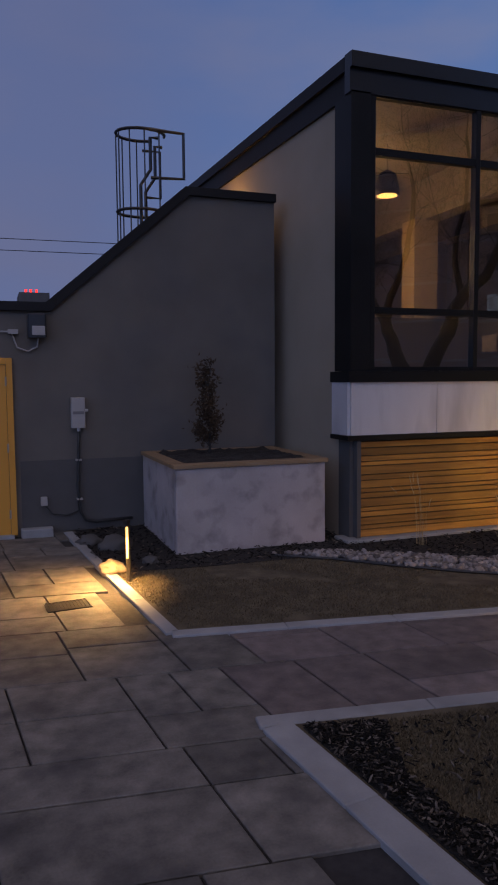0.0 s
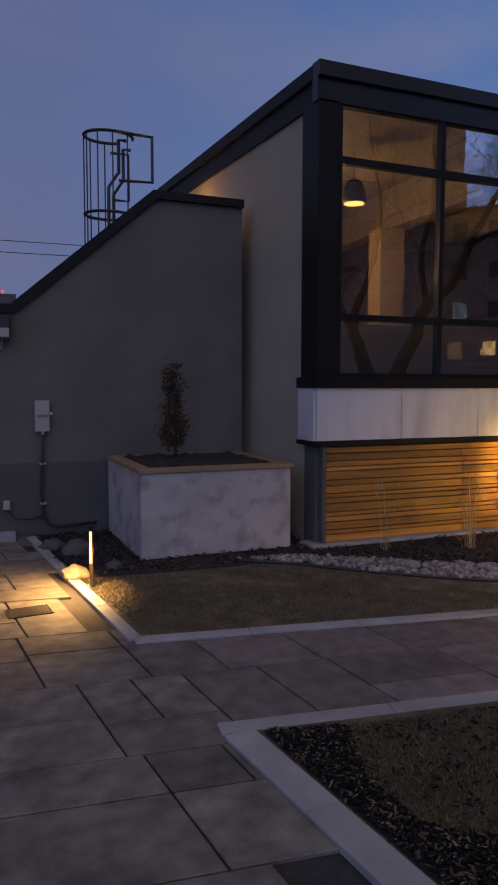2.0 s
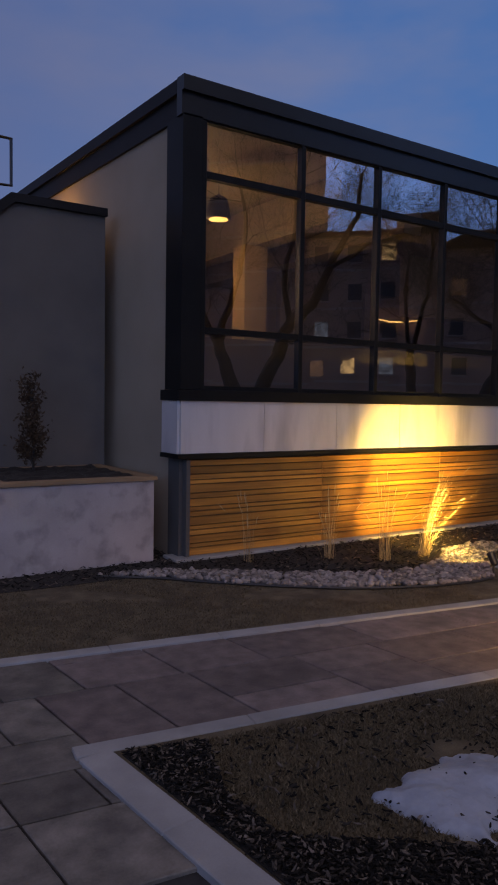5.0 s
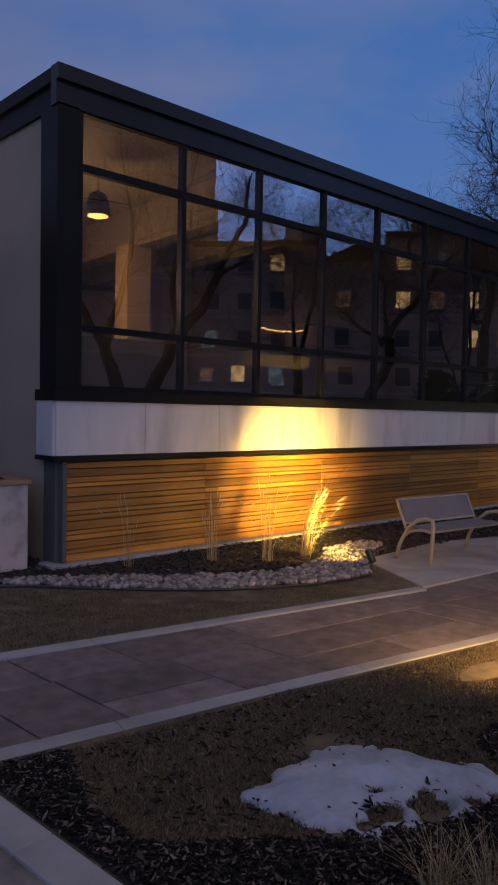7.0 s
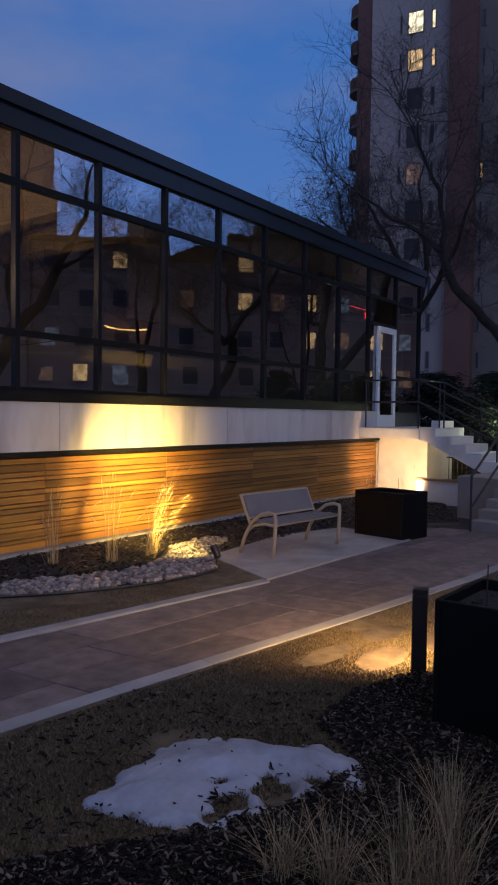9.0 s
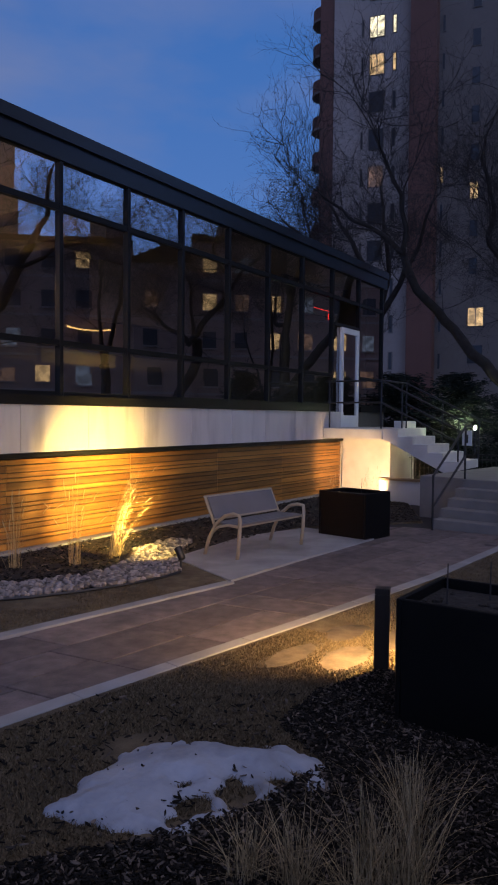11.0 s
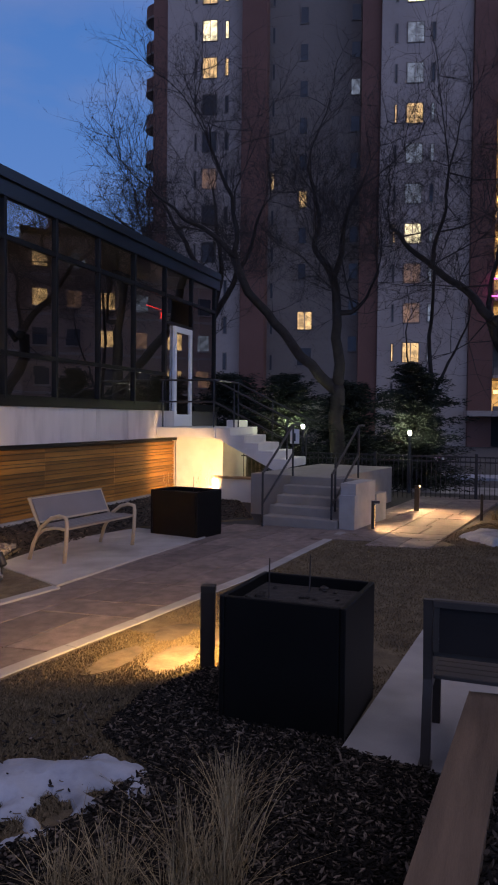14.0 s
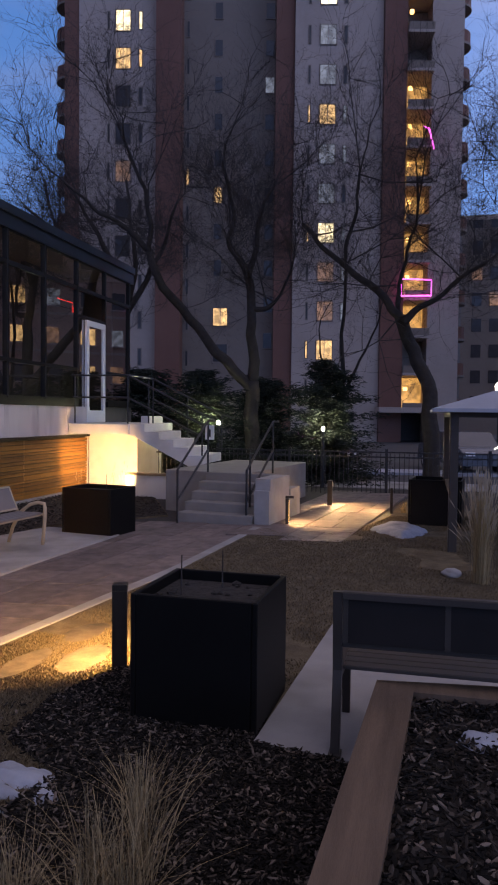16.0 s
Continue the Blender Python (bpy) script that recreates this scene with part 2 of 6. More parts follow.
M = dict(
    slab=surface("concrete_slab", (0.066, 0.058, 0.048), (0.225, 0.198, 0.168), 6.0, 0.75, 0.3, 60, spread=0.26, gain=1.7, stain=(0.045, 0.040, 0.038), stain_scale=2.1),
    path_slab=surface("path_slab", (0.085, 0.066, 0.060), (0.235, 0.185, 0.170), 7.0, 0.75, 0.3, 60, spread=0.24, gain=1.5, stain=(0.08, 0.066, 0.062), stain_scale=2.3),
    stepping=surface("stepping_stone", (0.04, 0.030, 0.020), (0.115, 0.090, 0.062), 6.0, 0.85, 0.4, 40, gain=2.6),
    joint=surface("joint_sand", (0.02, 0.018, 0.017), (0.045, 0.04, 0.038), 20, 0.95),
    kerb=surface("kerb_concrete", (0.25, 0.245, 0.24), (0.37, 0.36, 0.35), 3, 0.8, 0.12, 80, spread=0.05, stain=(0.19, 0.185, 0.18)),
    grass=surface("dormant_grass", (0.045, 0.034, 0.019), (0.185, 0.142, 0.084), 5.0, 0.95, 1.0, 110, stain=(0.05, 0.036, 0.02), stain_scale=2.0),
    blade=island_surface("dry_blades", (0.045, 0.034, 0.020), (0.21, 0.163, 0.10)),
    mulch=surface("mulch_bed", (0.010, 0.008, 0.006), (0.03, 0.023, 0.018), 14, 0.95, 0.8, 60),
    chip=island_surface("mulch_chips", (0.006, 0.005, 0.004), (0.19, 0.152, 0.122), 0.85, 5.5),
    soil=surface("planter_soil", (0.008, 0.007, 0.006), (0.036, 0.030, 0.024), 18, 0.95, 0.8, 70),
    pebble=island_surface("river_stones", (0.09, 0.075, 0.066), (0.36, 0.31, 0.28), 0.7),
    snow=surface("old_snow", (0.24, 0.27, 0.325), (0.40, 0.43, 0.49), 5, 0.6, 0.6, 30, stain=(0.18, 0.195, 0.22), stain_scale=3.0),
    render_=surface("grey_stucco", (0.112, 0.096, 0.080), (0.158, 0.136, 0.114), 1.2, 0.92, 0.25, 120, stain=(0.095, 0.088, 0.083), stain_scale=0.7),
    dado=surface("dark_stucco", (0.070, 0.064, 0.059), (0.10, 0.092, 0.085), 1.5, 0.92, 0.25, 120),
    beige=surface("beige_stucco", (0.32, 0.255, 0.18), (0.38, 0.305, 0.22), 1.2, 0.9, 0.2, 120),
    band=surface("white_panel", (0.50, 0.465, 0.45), (0.62, 0.58, 0.56), 1.0, 0.6, 0.05, 60, spread=0.04, stain=(0.36, 0.33, 0.325), stain_scale=1.1, stretch=(2.5, 1, 0.5)),
    white=surface("painted_concrete", (0.56, 0.53, 0.49), (0.68, 0.65, 0.61), 2.0, 0.7, 0.1, 80, stain=(0.45, 0.42, 0.39)),
    step=surface("step_concrete", (0.19, 0.175, 0.16), (0.27, 0.25, 0.23), 3, 0.85, 0.15, 80),
    box=surface("planter_concrete", (0.33, 0.285, 0.27), (0.48, 0.42, 0.40), 2.0, 0.75, 0.1, 50, stain=(0.19, 0.165, 0.155), stain_scale=3.6),
    black=surface("black_metal", (0.012, 0.012, 0.013), (0.022, 0.022, 0.024), 2, 0.42, 0.02, 40, metal=0.0),
    coping=surface("dark_coping", (0.009, 0.008, 0.008), (0.016, 0.015, 0.015), 2, 0.55, 0.02, 40, spec=0.2),
    fascia=surface("fascia_metal", (0.006, 0.0065, 0.007), (0.010, 0.011, 0.012), 1, 0.34, 0.02, 30, spec=0.45),
    mullion=surface("window_frame_metal", (0.008, 0.008, 0.008), (0.015, 0.0145, 0.014), 2, 0.45, 0.02, 40, spec=0.15),
    cedar=surface("cedar", (0.11, 0.042, 0.010), (0.46, 0.205, 0.036), 2.2, 0.55, 0.15, 30, spread=0.36, stretch=(0.35, 1, 9)),
    timber=surface("weathered_timber", (0.06, 0.038, 0.023), (0.165, 0.108, 0.068), 2.2, 0.75, 0.2, 40, spread=0.06, stretch=(0.6, 6, 3)),
    cap=surface("planter_cap_wood", (0.20, 0.12, 0.06), (0.33, 0.21, 0.11), 3, 0.7, 0.2, 40, stretch=(0.6, 4, 3)),
    pot=surface("black_planter", (0.004, 0.004, 0.004), (0.008, 0.0075, 0.007), 2, 0.5, 0.03, 30, spec=0.12),
    tan=surface("tan_powder_coat", (0.34, 0.27, 0.18), (0.40, 0.33, 0.23), 2, 0.45, 0.02),
    mesh=surface("bench_panel", (0.14, 0.128, 0.126), (0.19, 0.175, 0.172), 3, 0.55, 0.05, 120),
    dark_metal=surface("bench_steel", (0.042, 0.035, 0.029), (0.062, 0.052, 0.044), 3, 0.45, 0.02, 50, spec=0.3),
    dark_panel=surface("dark_bench_panel", (0.012, 0.010, 0.009), (0.022, 0.018, 0.016), 3, 0.55, 0.05, 120, spec=0.25),
    bronze=surface("path_light_metal", (0.028, 0.022, 0.017), (0.05, 0.04, 0.03), 3, 0.4, 0.02, 50, metal=0.3),
    door=surface("orange_door", (0.62, 0.26, 0.025), (0.68, 0.30, 0.035), 1, 0.5, 0.03),
    door_white=surface("white_door", (0.66, 0.66, 0.66), (0.74, 0.74, 0.74), 1, 0.4, 0.02),
    bark=surface("bark", (0.018, 0.014, 0.012), (0.046, 0.038, 0.032), 6, 0.95, 0.8, 40),
    twig=surface("twig", (0.028, 0.022, 0.02), (0.05, 0.042, 0.038), 6, 0.95, 0.0, 40),
    needle=island_surface("spruce_needles", (0.010, 0.015, 0.012), (0.038, 0.048, 0.036)),
    shrub=island_surface("brown_shrub_leaves", (0.035, 0.022, 0.014), (0.09, 0.058, 0.035)),
    tall=island_surface("ornamental_grass", (0.20, 0.145, 0.075), (0.48, 0.365, 0.20), 0.8),
    fountain=island_surface("fountain_grass_blades", (0.13, 0.097, 0.055), (0.39, 0.30, 0.165), 0.85),
    grey_box=surface("grey_enclosure", (0.32, 0.29, 0.26), (0.38, 0.35, 0.32), 2, 0.5, 0.02),
    rock=surface("boulder", (0.30, 0.22, 0.13), (0.45, 0.34, 0.21), 5, 0.9, 0.6, 30),
    asphalt=surface("asphalt", (0.045, 0.045, 0.047), (0.075, 0.074, 0.074), 2, 0.9, 0.3, 90),
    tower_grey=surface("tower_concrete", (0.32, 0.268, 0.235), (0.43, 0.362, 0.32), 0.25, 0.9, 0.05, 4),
    tower_dark=surface("tower_dark_concrete", (0.165, 0.136, 0.115), (0.225, 0.188, 0.16), 0.25, 0.9, 0.05, 4),
    tower_red=surface("tower_brick", (0.14, 0.068, 0.052), (0.18, 0.088, 0.068), 0.5, 0.9, 0.05, 6),
    far_brick=surface("flats_brick", (0.30, 0.21, 0.165), (0.42, 0.29, 0.235), 0.5, 0.9, 0.05, 6),
    far_dark=surface("dark_window_glass", (0.03, 0.03, 0.034), (0.06, 0.058, 0.06), 1, 0.2, 0),
    floor_in=surface("room_floor", (0.16, 0.10, 0.06), (0.22, 0.14, 0.085), 2, 0.5, 0.03),
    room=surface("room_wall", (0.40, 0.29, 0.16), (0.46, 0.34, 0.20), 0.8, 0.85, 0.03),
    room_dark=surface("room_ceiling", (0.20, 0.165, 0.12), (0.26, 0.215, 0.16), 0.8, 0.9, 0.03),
    car=surface("car_paint", (0.10, 0.105, 0.12), (0.13, 0.135, 0.15), 1, 0.25, 0, metal=0.5),
    rubber=surface("tyre_rubber", (0.015, 0.015, 0.015), (0.025, 0.025, 0.025), 5, 0.9, 0.1),
    roofing=surface("gazebo_roof", (0.30, 0.32, 0.36), (0.38, 0.40, 0.44), 3, 0.5, 0.1),
    wire=surface("cable", (0.02, 0.02, 0.02), (0.03, 0.03, 0.03), 5, 0.6, 0),
    glass=glass_pane("window_glass"),
    glow=glowing("lamp_glow", (1.0, 0.58, 0.18), 2.2),
    glow_hot=glowing("spot_lens", (1.0, 0.72, 0.32), 40.0),
    glow_white=glowing("street_lamp_glow", (0.95, 1.0, 0.80), 26.0),
    glow_red=glowing("exit_sign_glow", (1.0, 0.03, 0.02), 1.6),
    pink=glowing("pink_light_string", (1.0, 0.12, 0.85), 2.4),
    win_bright=lit_room("bright_window", (1.0, 0.90, 0.58), 1.1),
    win_warm=lit_room("warm_window", (1.0, 0.66, 0.29), 0.6),
    win_dim=lit_room("dim_window", (0.9, 0.5, 0.3), 0.12),
    win_cool=lit_room("cool_window", (0.42, 0.55, 0.80), 0.16),
    # lamplight on the balcony walls, put into the wall's own emission
    balcony=lit_room("balcony_wall_glow", (1.0, 0.55, 0.16), 0.36),
)


# ---- building blocks ----
class Shape:
    """Collects boxes, rods and other solids into one mesh."""

    def __init__(self):
        self.v, self.f = [], []

    def add(self, verts, faces):
        n = len(self.v)
        self.v += [tuple(p) for p in verts]
        self.f += [tuple(n + i for i in f) for f in faces]
        return self

    def box(self, x0, x1, y0, y1, z0, z1, m=None, ch=0.0):
        """A box, with its upright and top edges cut by ch."""
        if ch:
            c = ch
            ring = lambda k, z: [(x0 + k, y0 + c, z), (x0 + c, y0 + k, z), (x1 - c, y0 + k, z), (x1 - k, y0 + c, z), (x1 - k, y1 - c, z), (x1 - c, y1 - k, z), (x0 + c, y1 - k, z), (x0 + k, y1 - c, z)]
            inner = [(x0 + c, y0 + 1.4 * c, z1), (x0 + 1.4 * c, y0 + c, z1), (x1 - 1.4 * c, y0 + c, z1), (x1 - c, y0 + 1.4 * c, z1), (x1 - c, y1 - 1.4 * c, z1), (x1 - 1.4 * c, y1 - c, z1), (x0 + 1.4 * c, y1 - c, z1), (x0 + c, y1 - 1.4 * c, z1)]
            vs = ring(0, z0) + ring(0, z1 - c) + inner
            fs = [tuple(range(7, -1, -1)), tuple(range(16, 24))]
            for r in (0, 8):
                fs += [(r + i, r + (i + 1) % 8, r + 8 + (i + 1) % 8, r + 8 + i) for i in range(8)]
        else:
            vs = [(x, y, z) for z in (z0, z1) for x, y in ((x0, y0), (x1, y0), (x1, y1), (x0, y1))]
            fs = [(3, 2, 1, 0), (4, 5, 6, 7), (0, 1, 5, 4), (1, 2, 6, 5), (2, 3, 7, 6), (3, 0, 4, 7)]
        if m is not None:
            vs = [m @ Vector(p) for p in vs]
        return self.add(vs, fs)

    def prism(self, outline, lo, hi, axis="z"):
        """An outline drawn out along an axis: (x, y) along z, (x, z) along y, (y, z) along x."""
        n = len(outline)
        put = {"z": lambda a, b, c: (a, b, c), "y": lambda a, b, c: (a, c, b), "x": lambda a, b, c: (c, a, b)}[axis]
        vs = [put(a, b, lo) for a, b in outline] + [put(a, b, hi) for a, b in outline]
        fs = [tuple(range(n - 1, -1, -1)), tuple(range(n, 2 * n))] + [(i, (i + 1) % n, n + (i + 1) % n, n + i) for i in range(n)]
        return self.add(vs, fs)

    def tube(self, points, radii, sides=8):
        """A tube along points."""
        pts = [Vector(p) for p in points]
        if not hasattr(radii, "__len__"):
            radii = [radii] * len(pts)
        rings, last = [], None
        for i, p in enumerate(pts):
            way = (pts[min(i + 1, len(pts) - 1)] - pts[max(i - 1, 0)]).normalized()
            side = way.cross(Vector((0, 0, 1)) if abs(way.z) < 0.9 else Vector((1, 0, 0))).normalized()
            if last is not None:
                side = (last - way * last.dot(way)).normalized()
            last = side
            other = way.cross(side)
            rings.append([p + (side * math.cos(a) + other * math.sin(a)) * radii[i] for a in (2 * math.pi * k / sides for k in range(sides))])
        vs = [q for r in rings for q in r]
        fs = [(i * sides + k, i * sides + (k + 1) % sides, (i + 1) * sides + (k + 1) % sides, (i + 1) * sides + k) for i in range(len(pts) - 1) for k in range(sides)]
        fs += [tuple(range(sides - 1, -1, -1)), tuple((len(pts) - 1) * sides + k for k in range(sides))]
        return self.add(vs, fs)

    def mesh(self, name):
        me = bpy.data.meshes.new(name)
        me.from_pydata(self.v, [], self.f)
        bm = bmesh.new()
        bm.from_mesh(me)
        bmesh.ops.recalc_face_normals(bm, faces=bm.faces)
        bm.to_mesh(me)
        bm.free()
        return me


def part(name, shape, material, parent=None, label="", smooth=False, kind=""):
    me = shape if isinstance(shape, bpy.types.Mesh) else shape.mesh(name)
    if material is not None and not me.materials:
        me.materials.append(M[material] if isinstance(material, str) else material)
    if smooth:
        for p in me.polygons:
            p.use_smooth = True
    ob = new(name, me)
    if parent is not None:
        ob.parent = parent
    return tagged(ob, label, kind=kind)


def thing(name, m=None, label="", category="", group="", kind=""):
    ob = new(name)
    ob.empty_display_size = 0.1
    if m is not None:
        ob.matrix_basis = m
    return tagged(ob, label, category, group, kind)


def B(*a, **k):
    return Shape().box(*a, **k)


# ---- ground ----
def raw(name, verts, faces, material, parent=None, kind="", smooth=False):
    me = bpy.data.meshes.new(name)
    me.from_pydata(verts, [], faces)
    return part(name, me, material, parent, kind=kind, smooth=smooth)


def inside(x, y, poly):
    hit = False
    for (xa, ya), (xb, yb) in zip(poly, poly[1:] + poly[:1]):
        if (ya > y) != (yb > y) and x < (xb - xa) * (y - ya) / (yb - ya) + xa:
            hit = not hit
    return hit


EDGE_B = [(1.27, 3.85), (3.5, 3.53), (6.0, 3.125), (8.5, 2.77), (11.9, 2.53)]


def edge_lower(x):
    """The path's edge on the camera's side."""
    for (xa, ya), (xb, yb) in zip(EDGE_B, EDGE_B[1:]):
        if x < xb:
            break
    return ya + (yb - ya) * (x - xa) / (xb - xa)


def edge_upper(x):
    """The path's edge on the pavilion's side."""
    return 5.37 - 0.163 * (x - 1.16)


tagged(part("ground", B(-400, 500, -400, 500, -0.4, -0.06), "asphalt"), "dark asphalt ground around the garden", "ground", kind="structure")

LAWN_A = [(1.20, 5.47), (6.88, 4.55), (7.2, 5.1), (7.65, 5.95), (11.0, 5.9), (12.9, 4.4), (16.6, 6.2), (16.6, 7.95), (4.2, 8.0), (4.2, 10.05), (0.78, 10.05), (0.93, 8.4)]
LAWN_B = [(1.45, 3.70), (3.5, 3.41), (6.0, 3.01), (8.5, 2.65), (12.1, 2.45), (11.3, 1.75), (11.85, 0.95), (14.0, 0.40), (15.2, 0.3), (15.2, -6.0), (1.86, -6.0), (1.86, 0.1), (1.62, 2.2)]
PEBBLE_EDGE = [(2.9, 7.62), (3.5, 7.18), (3.95, 6.70), (4.5, 6.20), (5.04, 5.80), (5.55, 5.54), (6.03, 5.37), (6.55, 5.28), (6.9, 5.30), (7.15, 5.5)]
PEBBLES = PEBBLE_EDGE + [(7.6, 6.0), (8.6, 6.4), (8.6, 6.8), (7.6, 6.66), (7.0, 6.22), (6.4, 5.98), (5.7, 6.15), (4.9, 6.62), (4.2, 7.12), (3.5, 7.52)]
MULCH_A = [(1.0, 7.55), (1.9, 7.45), (2.6, 7.42), (3.3, 7.40), (3.5, 7.75), (4.2, 7.37), (4.8, 6.87), (5.5, 6.32), (6.2, 6.07), (6.9, 6.27), (7.6, 6.74), (8.62, 6.82), (8.62, 6.3), (7.76, 6.0), (11.0, 5.92), (12.9, 4.42), (16.5, 6.2), (16.5, 7.9), (4.25, 7.95), (4.25, 10.0), (0.86, 10.0), (0.92, 8.6)]
MULCH_B = [(1.51, 3.62), (2.0, 3.50), (1.80, 2.95), (1.83, 2.5), (2.5, 2.0), (3.0, 1.75), (3.6, 1.62), (3.9, 2.1), (4.5, 2.15), (5.1, 1.95), (5.3, 1.4), (5.2, 0.72), (4.2, 0.73), (4.10, 0.2), (3.5, -0.3), (1.92, -0.3), (1.86, 0.3), (1.66, 2.2)]
tagged(part("lawn_1", Shape().prism(LAWN_A, -0.06, 0.012), "grass"), "dormant brown winter lawn by the pavilion", "lawn", kind="structure")
tagged(part("lawn_2", Shape().prism(LAWN_B, -0.06, 0.012), "grass"), "dormant brown winter lawn with bare patches", "lawn", kind="structure")
tagged(part("mulch_bed_1", Shape().prism(MULCH_A, -0.05, 0.020), "mulch"), "dark bark mulch bed along the wall", "mulch", kind="structure")
tagged(part("mulch_bed_2", Shape().prism(MULCH_B, -0.05, 0.020), "mulch"), "dark bark mulch bed around the planter", "mulch", kind="structure")
tagged(part("pavement_base", B(-6, 20, -6, 10.1, -0.055, -0.022), "joint"), "dark sand bedding under the paving", "pavement", kind="structure")

rng = random.Random(5)


def scatter(poly, n):
    xs, ys = [p[0] for p in poly], [p[1] for p in poly]
    out = []
    while len(out) < n:
        x, y = rng.uniform(min(xs), max(xs)), rng.uniform(min(ys), max(ys))
        if inside(x, y, poly):
            out.append((x, y))
    return out


def blades(name, poly, n, hole, height, label):
    vs, fs = [], []
    for x, y in scatter(poly, n):
        if any(inside(x, y, h) for h in hole) or noise.noise((x * 1.1, y * 1.1, 3)) < -0.32:
            continue
        a, t = rng.uniform(0, 6.28), rng.uniform(0, 6.28)
        h, w = height * rng.uniform(0.4, 1.0), 0.005
        lean = rng.uniform(0.2, 1.5) * h
        c, s = math.cos(a) * w, math.sin(a) * w
        k = len(vs)
        vs += [(x - c, y - s, 0.008), (x + c, y + s, 0.008), (x + lean * math.cos(t), y + lean * math.sin(t), 0.012 + h)]
        fs.append((k, k + 1, k + 2))
    tagged(raw(name, vs, fs, "blade"), label, "grass", kind="stuff")


# flat stones sunk in the lawn: place, half length, half width, turn
STONES = ((5.25, 2.30, 0.40, 0.20, 12), (5.85, 2.58, 0.34, 0.17, -8), (5.05, 2.68, 0.42, 0.15, -10), (5.95, 2.08, 0.36, 0.2, 6), (6.75, 2.20, 0.36, 0.2, -12))
STONE_GAPS = [[(x + 0.85 * a * math.cos(q), y + 0.85 * b * math.sin(q)) for q in (k * math.pi / 4 for k in range(8))] for x, y, a, b, _ in STONES]

# concrete seat pads
PAD_1 = [(6.90, 4.54), (7.55, 5.92), (9.5, 6.12), (10.9, 5.75), (10.55, 4.35), (8.5, 4.48)]
PAD_2 = [(4.21, 0.725), (5.2, 0.66), (6.92, 0.55), (7.3, 0.52), (7.3, -3.0), (4.12, -3.0), (4.12, 0.19), (4.17, 0.43)]
tagged(part("seat_pad_1", Shape().prism(PAD_1, -0.05, 0.026), "kerb"), "plain pale concrete pad under the bench", "pavement", kind="structure")
tagged(part("seat_pad_2", Shape().prism(PAD_2, -0.05, 0.026), "kerb"), "plain pale concrete pad beside the planter", "pavement", kind="structure")

blades("lawn_grass", [(1.32, 5.55), (6.8, 4.66), (7.1, 5.1)] + PEBBLE_EDGE[::-1][1:] + [(1.0, 7.6)], 34000, [PEBBLES, MULCH_A], 0.022, "short dormant straw-coloured grass blades")
blades("lawn_grass", [(1.62, 3.58), (3.5, 3.34), (6.0, 2.95), (6.0, 1.6), (4.4, 2.1), (3.9, 2.1), (3.6, 1.6), (1.7, 2.4)], 80000, STONE_GAPS, 0.024, "matted dormant straw-coloured grass blades")
blades("lawn_grass", [(3.9, 1.7), (5.2, 3.06), (8.5, 2.60), (11.9, 2.36), (11.25, 1.72), (11.8, 0.92), (14.0, 0.36), (14.5, -1.8), (7.35, -1.8), (7.32, 0.5), (4.3, 0.75)], 95000, [MULCH_B, PAD_2] + STONE_GAPS, 0.024, "short dormant straw-coloured grass blades")


SHARD = [(-1.0, 0.1), (-0.45, -0.9), (0.5, -0.7), (1.0, -0.1), (0.35, 0.9), (-0.55, 0.75)]


def shards(poly, n, size, base, depth=0.022):
    """Loose bark shards with pointed ends lying at odd angles."""
    vs, fs = [], []
    for x, y in scatter(poly, n):
        l, w, t = size * rng.uniform(0.35, 1.35), size * rng.uniform(0.15, 0.42), 0.005
        m = Matrix.Translation((x, y, base + rng.uniform(0, depth))) @ Euler((rng.uniform(-0.6, 0.6), rng.uniform(-0.6, 0.6), rng.uniform(0, 6.28))).to_matrix().to_4x4()
        bend, k = rng.uniform(-0.15, 0.25) * l, len(vs)
        ring = [(p * l * rng.uniform(0.8, 1.1), q * w, bend * p * p) for p, q in SHARD]
        vs += [tuple(m @ Vector(p)) for p in ring] + [tuple(m @ Vector((p[0], p[1], p[2] + t))) for p in ring]
        fs.append(tuple(range(k + 6, k + 12)))
        fs += [(k + i, k + (i + 1) % 6, k + 6 + (i + 1) % 6, k + 6 + i) for i in range(6)]
    return vs, fs


def chips(name, poly, n, label, size=0.05, base=0.024):
    tagged(raw(name, *shards(poly, n, size, base), "chip"), label, "mulch", kind="stuff")


chips("bark_chips", MULCH_B, 36000, "loose dark bark chips covering the bed", 0.022)
chips("bark_chips", MULCH_A, 7000, "loose dark bark chips along the wall", 0.032)
chips("bark_chips", [(1.55, 3.5), (3.6, 3.3), (4.4, 2.2), (3.6, 1.7), (2.2, 2.2)], 700, "bark chips and leaves strewn over the grass", 0.022)

chips("bark_chips", [(2.6, 2.3), (2.9, 2.6), (3.3, 2.6), (3.4, 2.2), (3.1, 2.2)], 9, "few bark chips lying on the snow", 0.017, 0.072)


def stone_shape(r, seed, flat=0.7):
    g = random.Random(seed)
    bm = bmesh.new()
    bmesh.ops.create_icosphere(bm, subdivisions=1, radius=r)
    for v in bm.verts:
        v.co *= g.uniform(0.78, 1.12)
        v.co.z *= flat
    vs, fs = [tuple(v.co) for v in bm.verts], [tuple(v.index for v in f.verts) for f in bm.faces]
    bm.free()
    return vs, fs


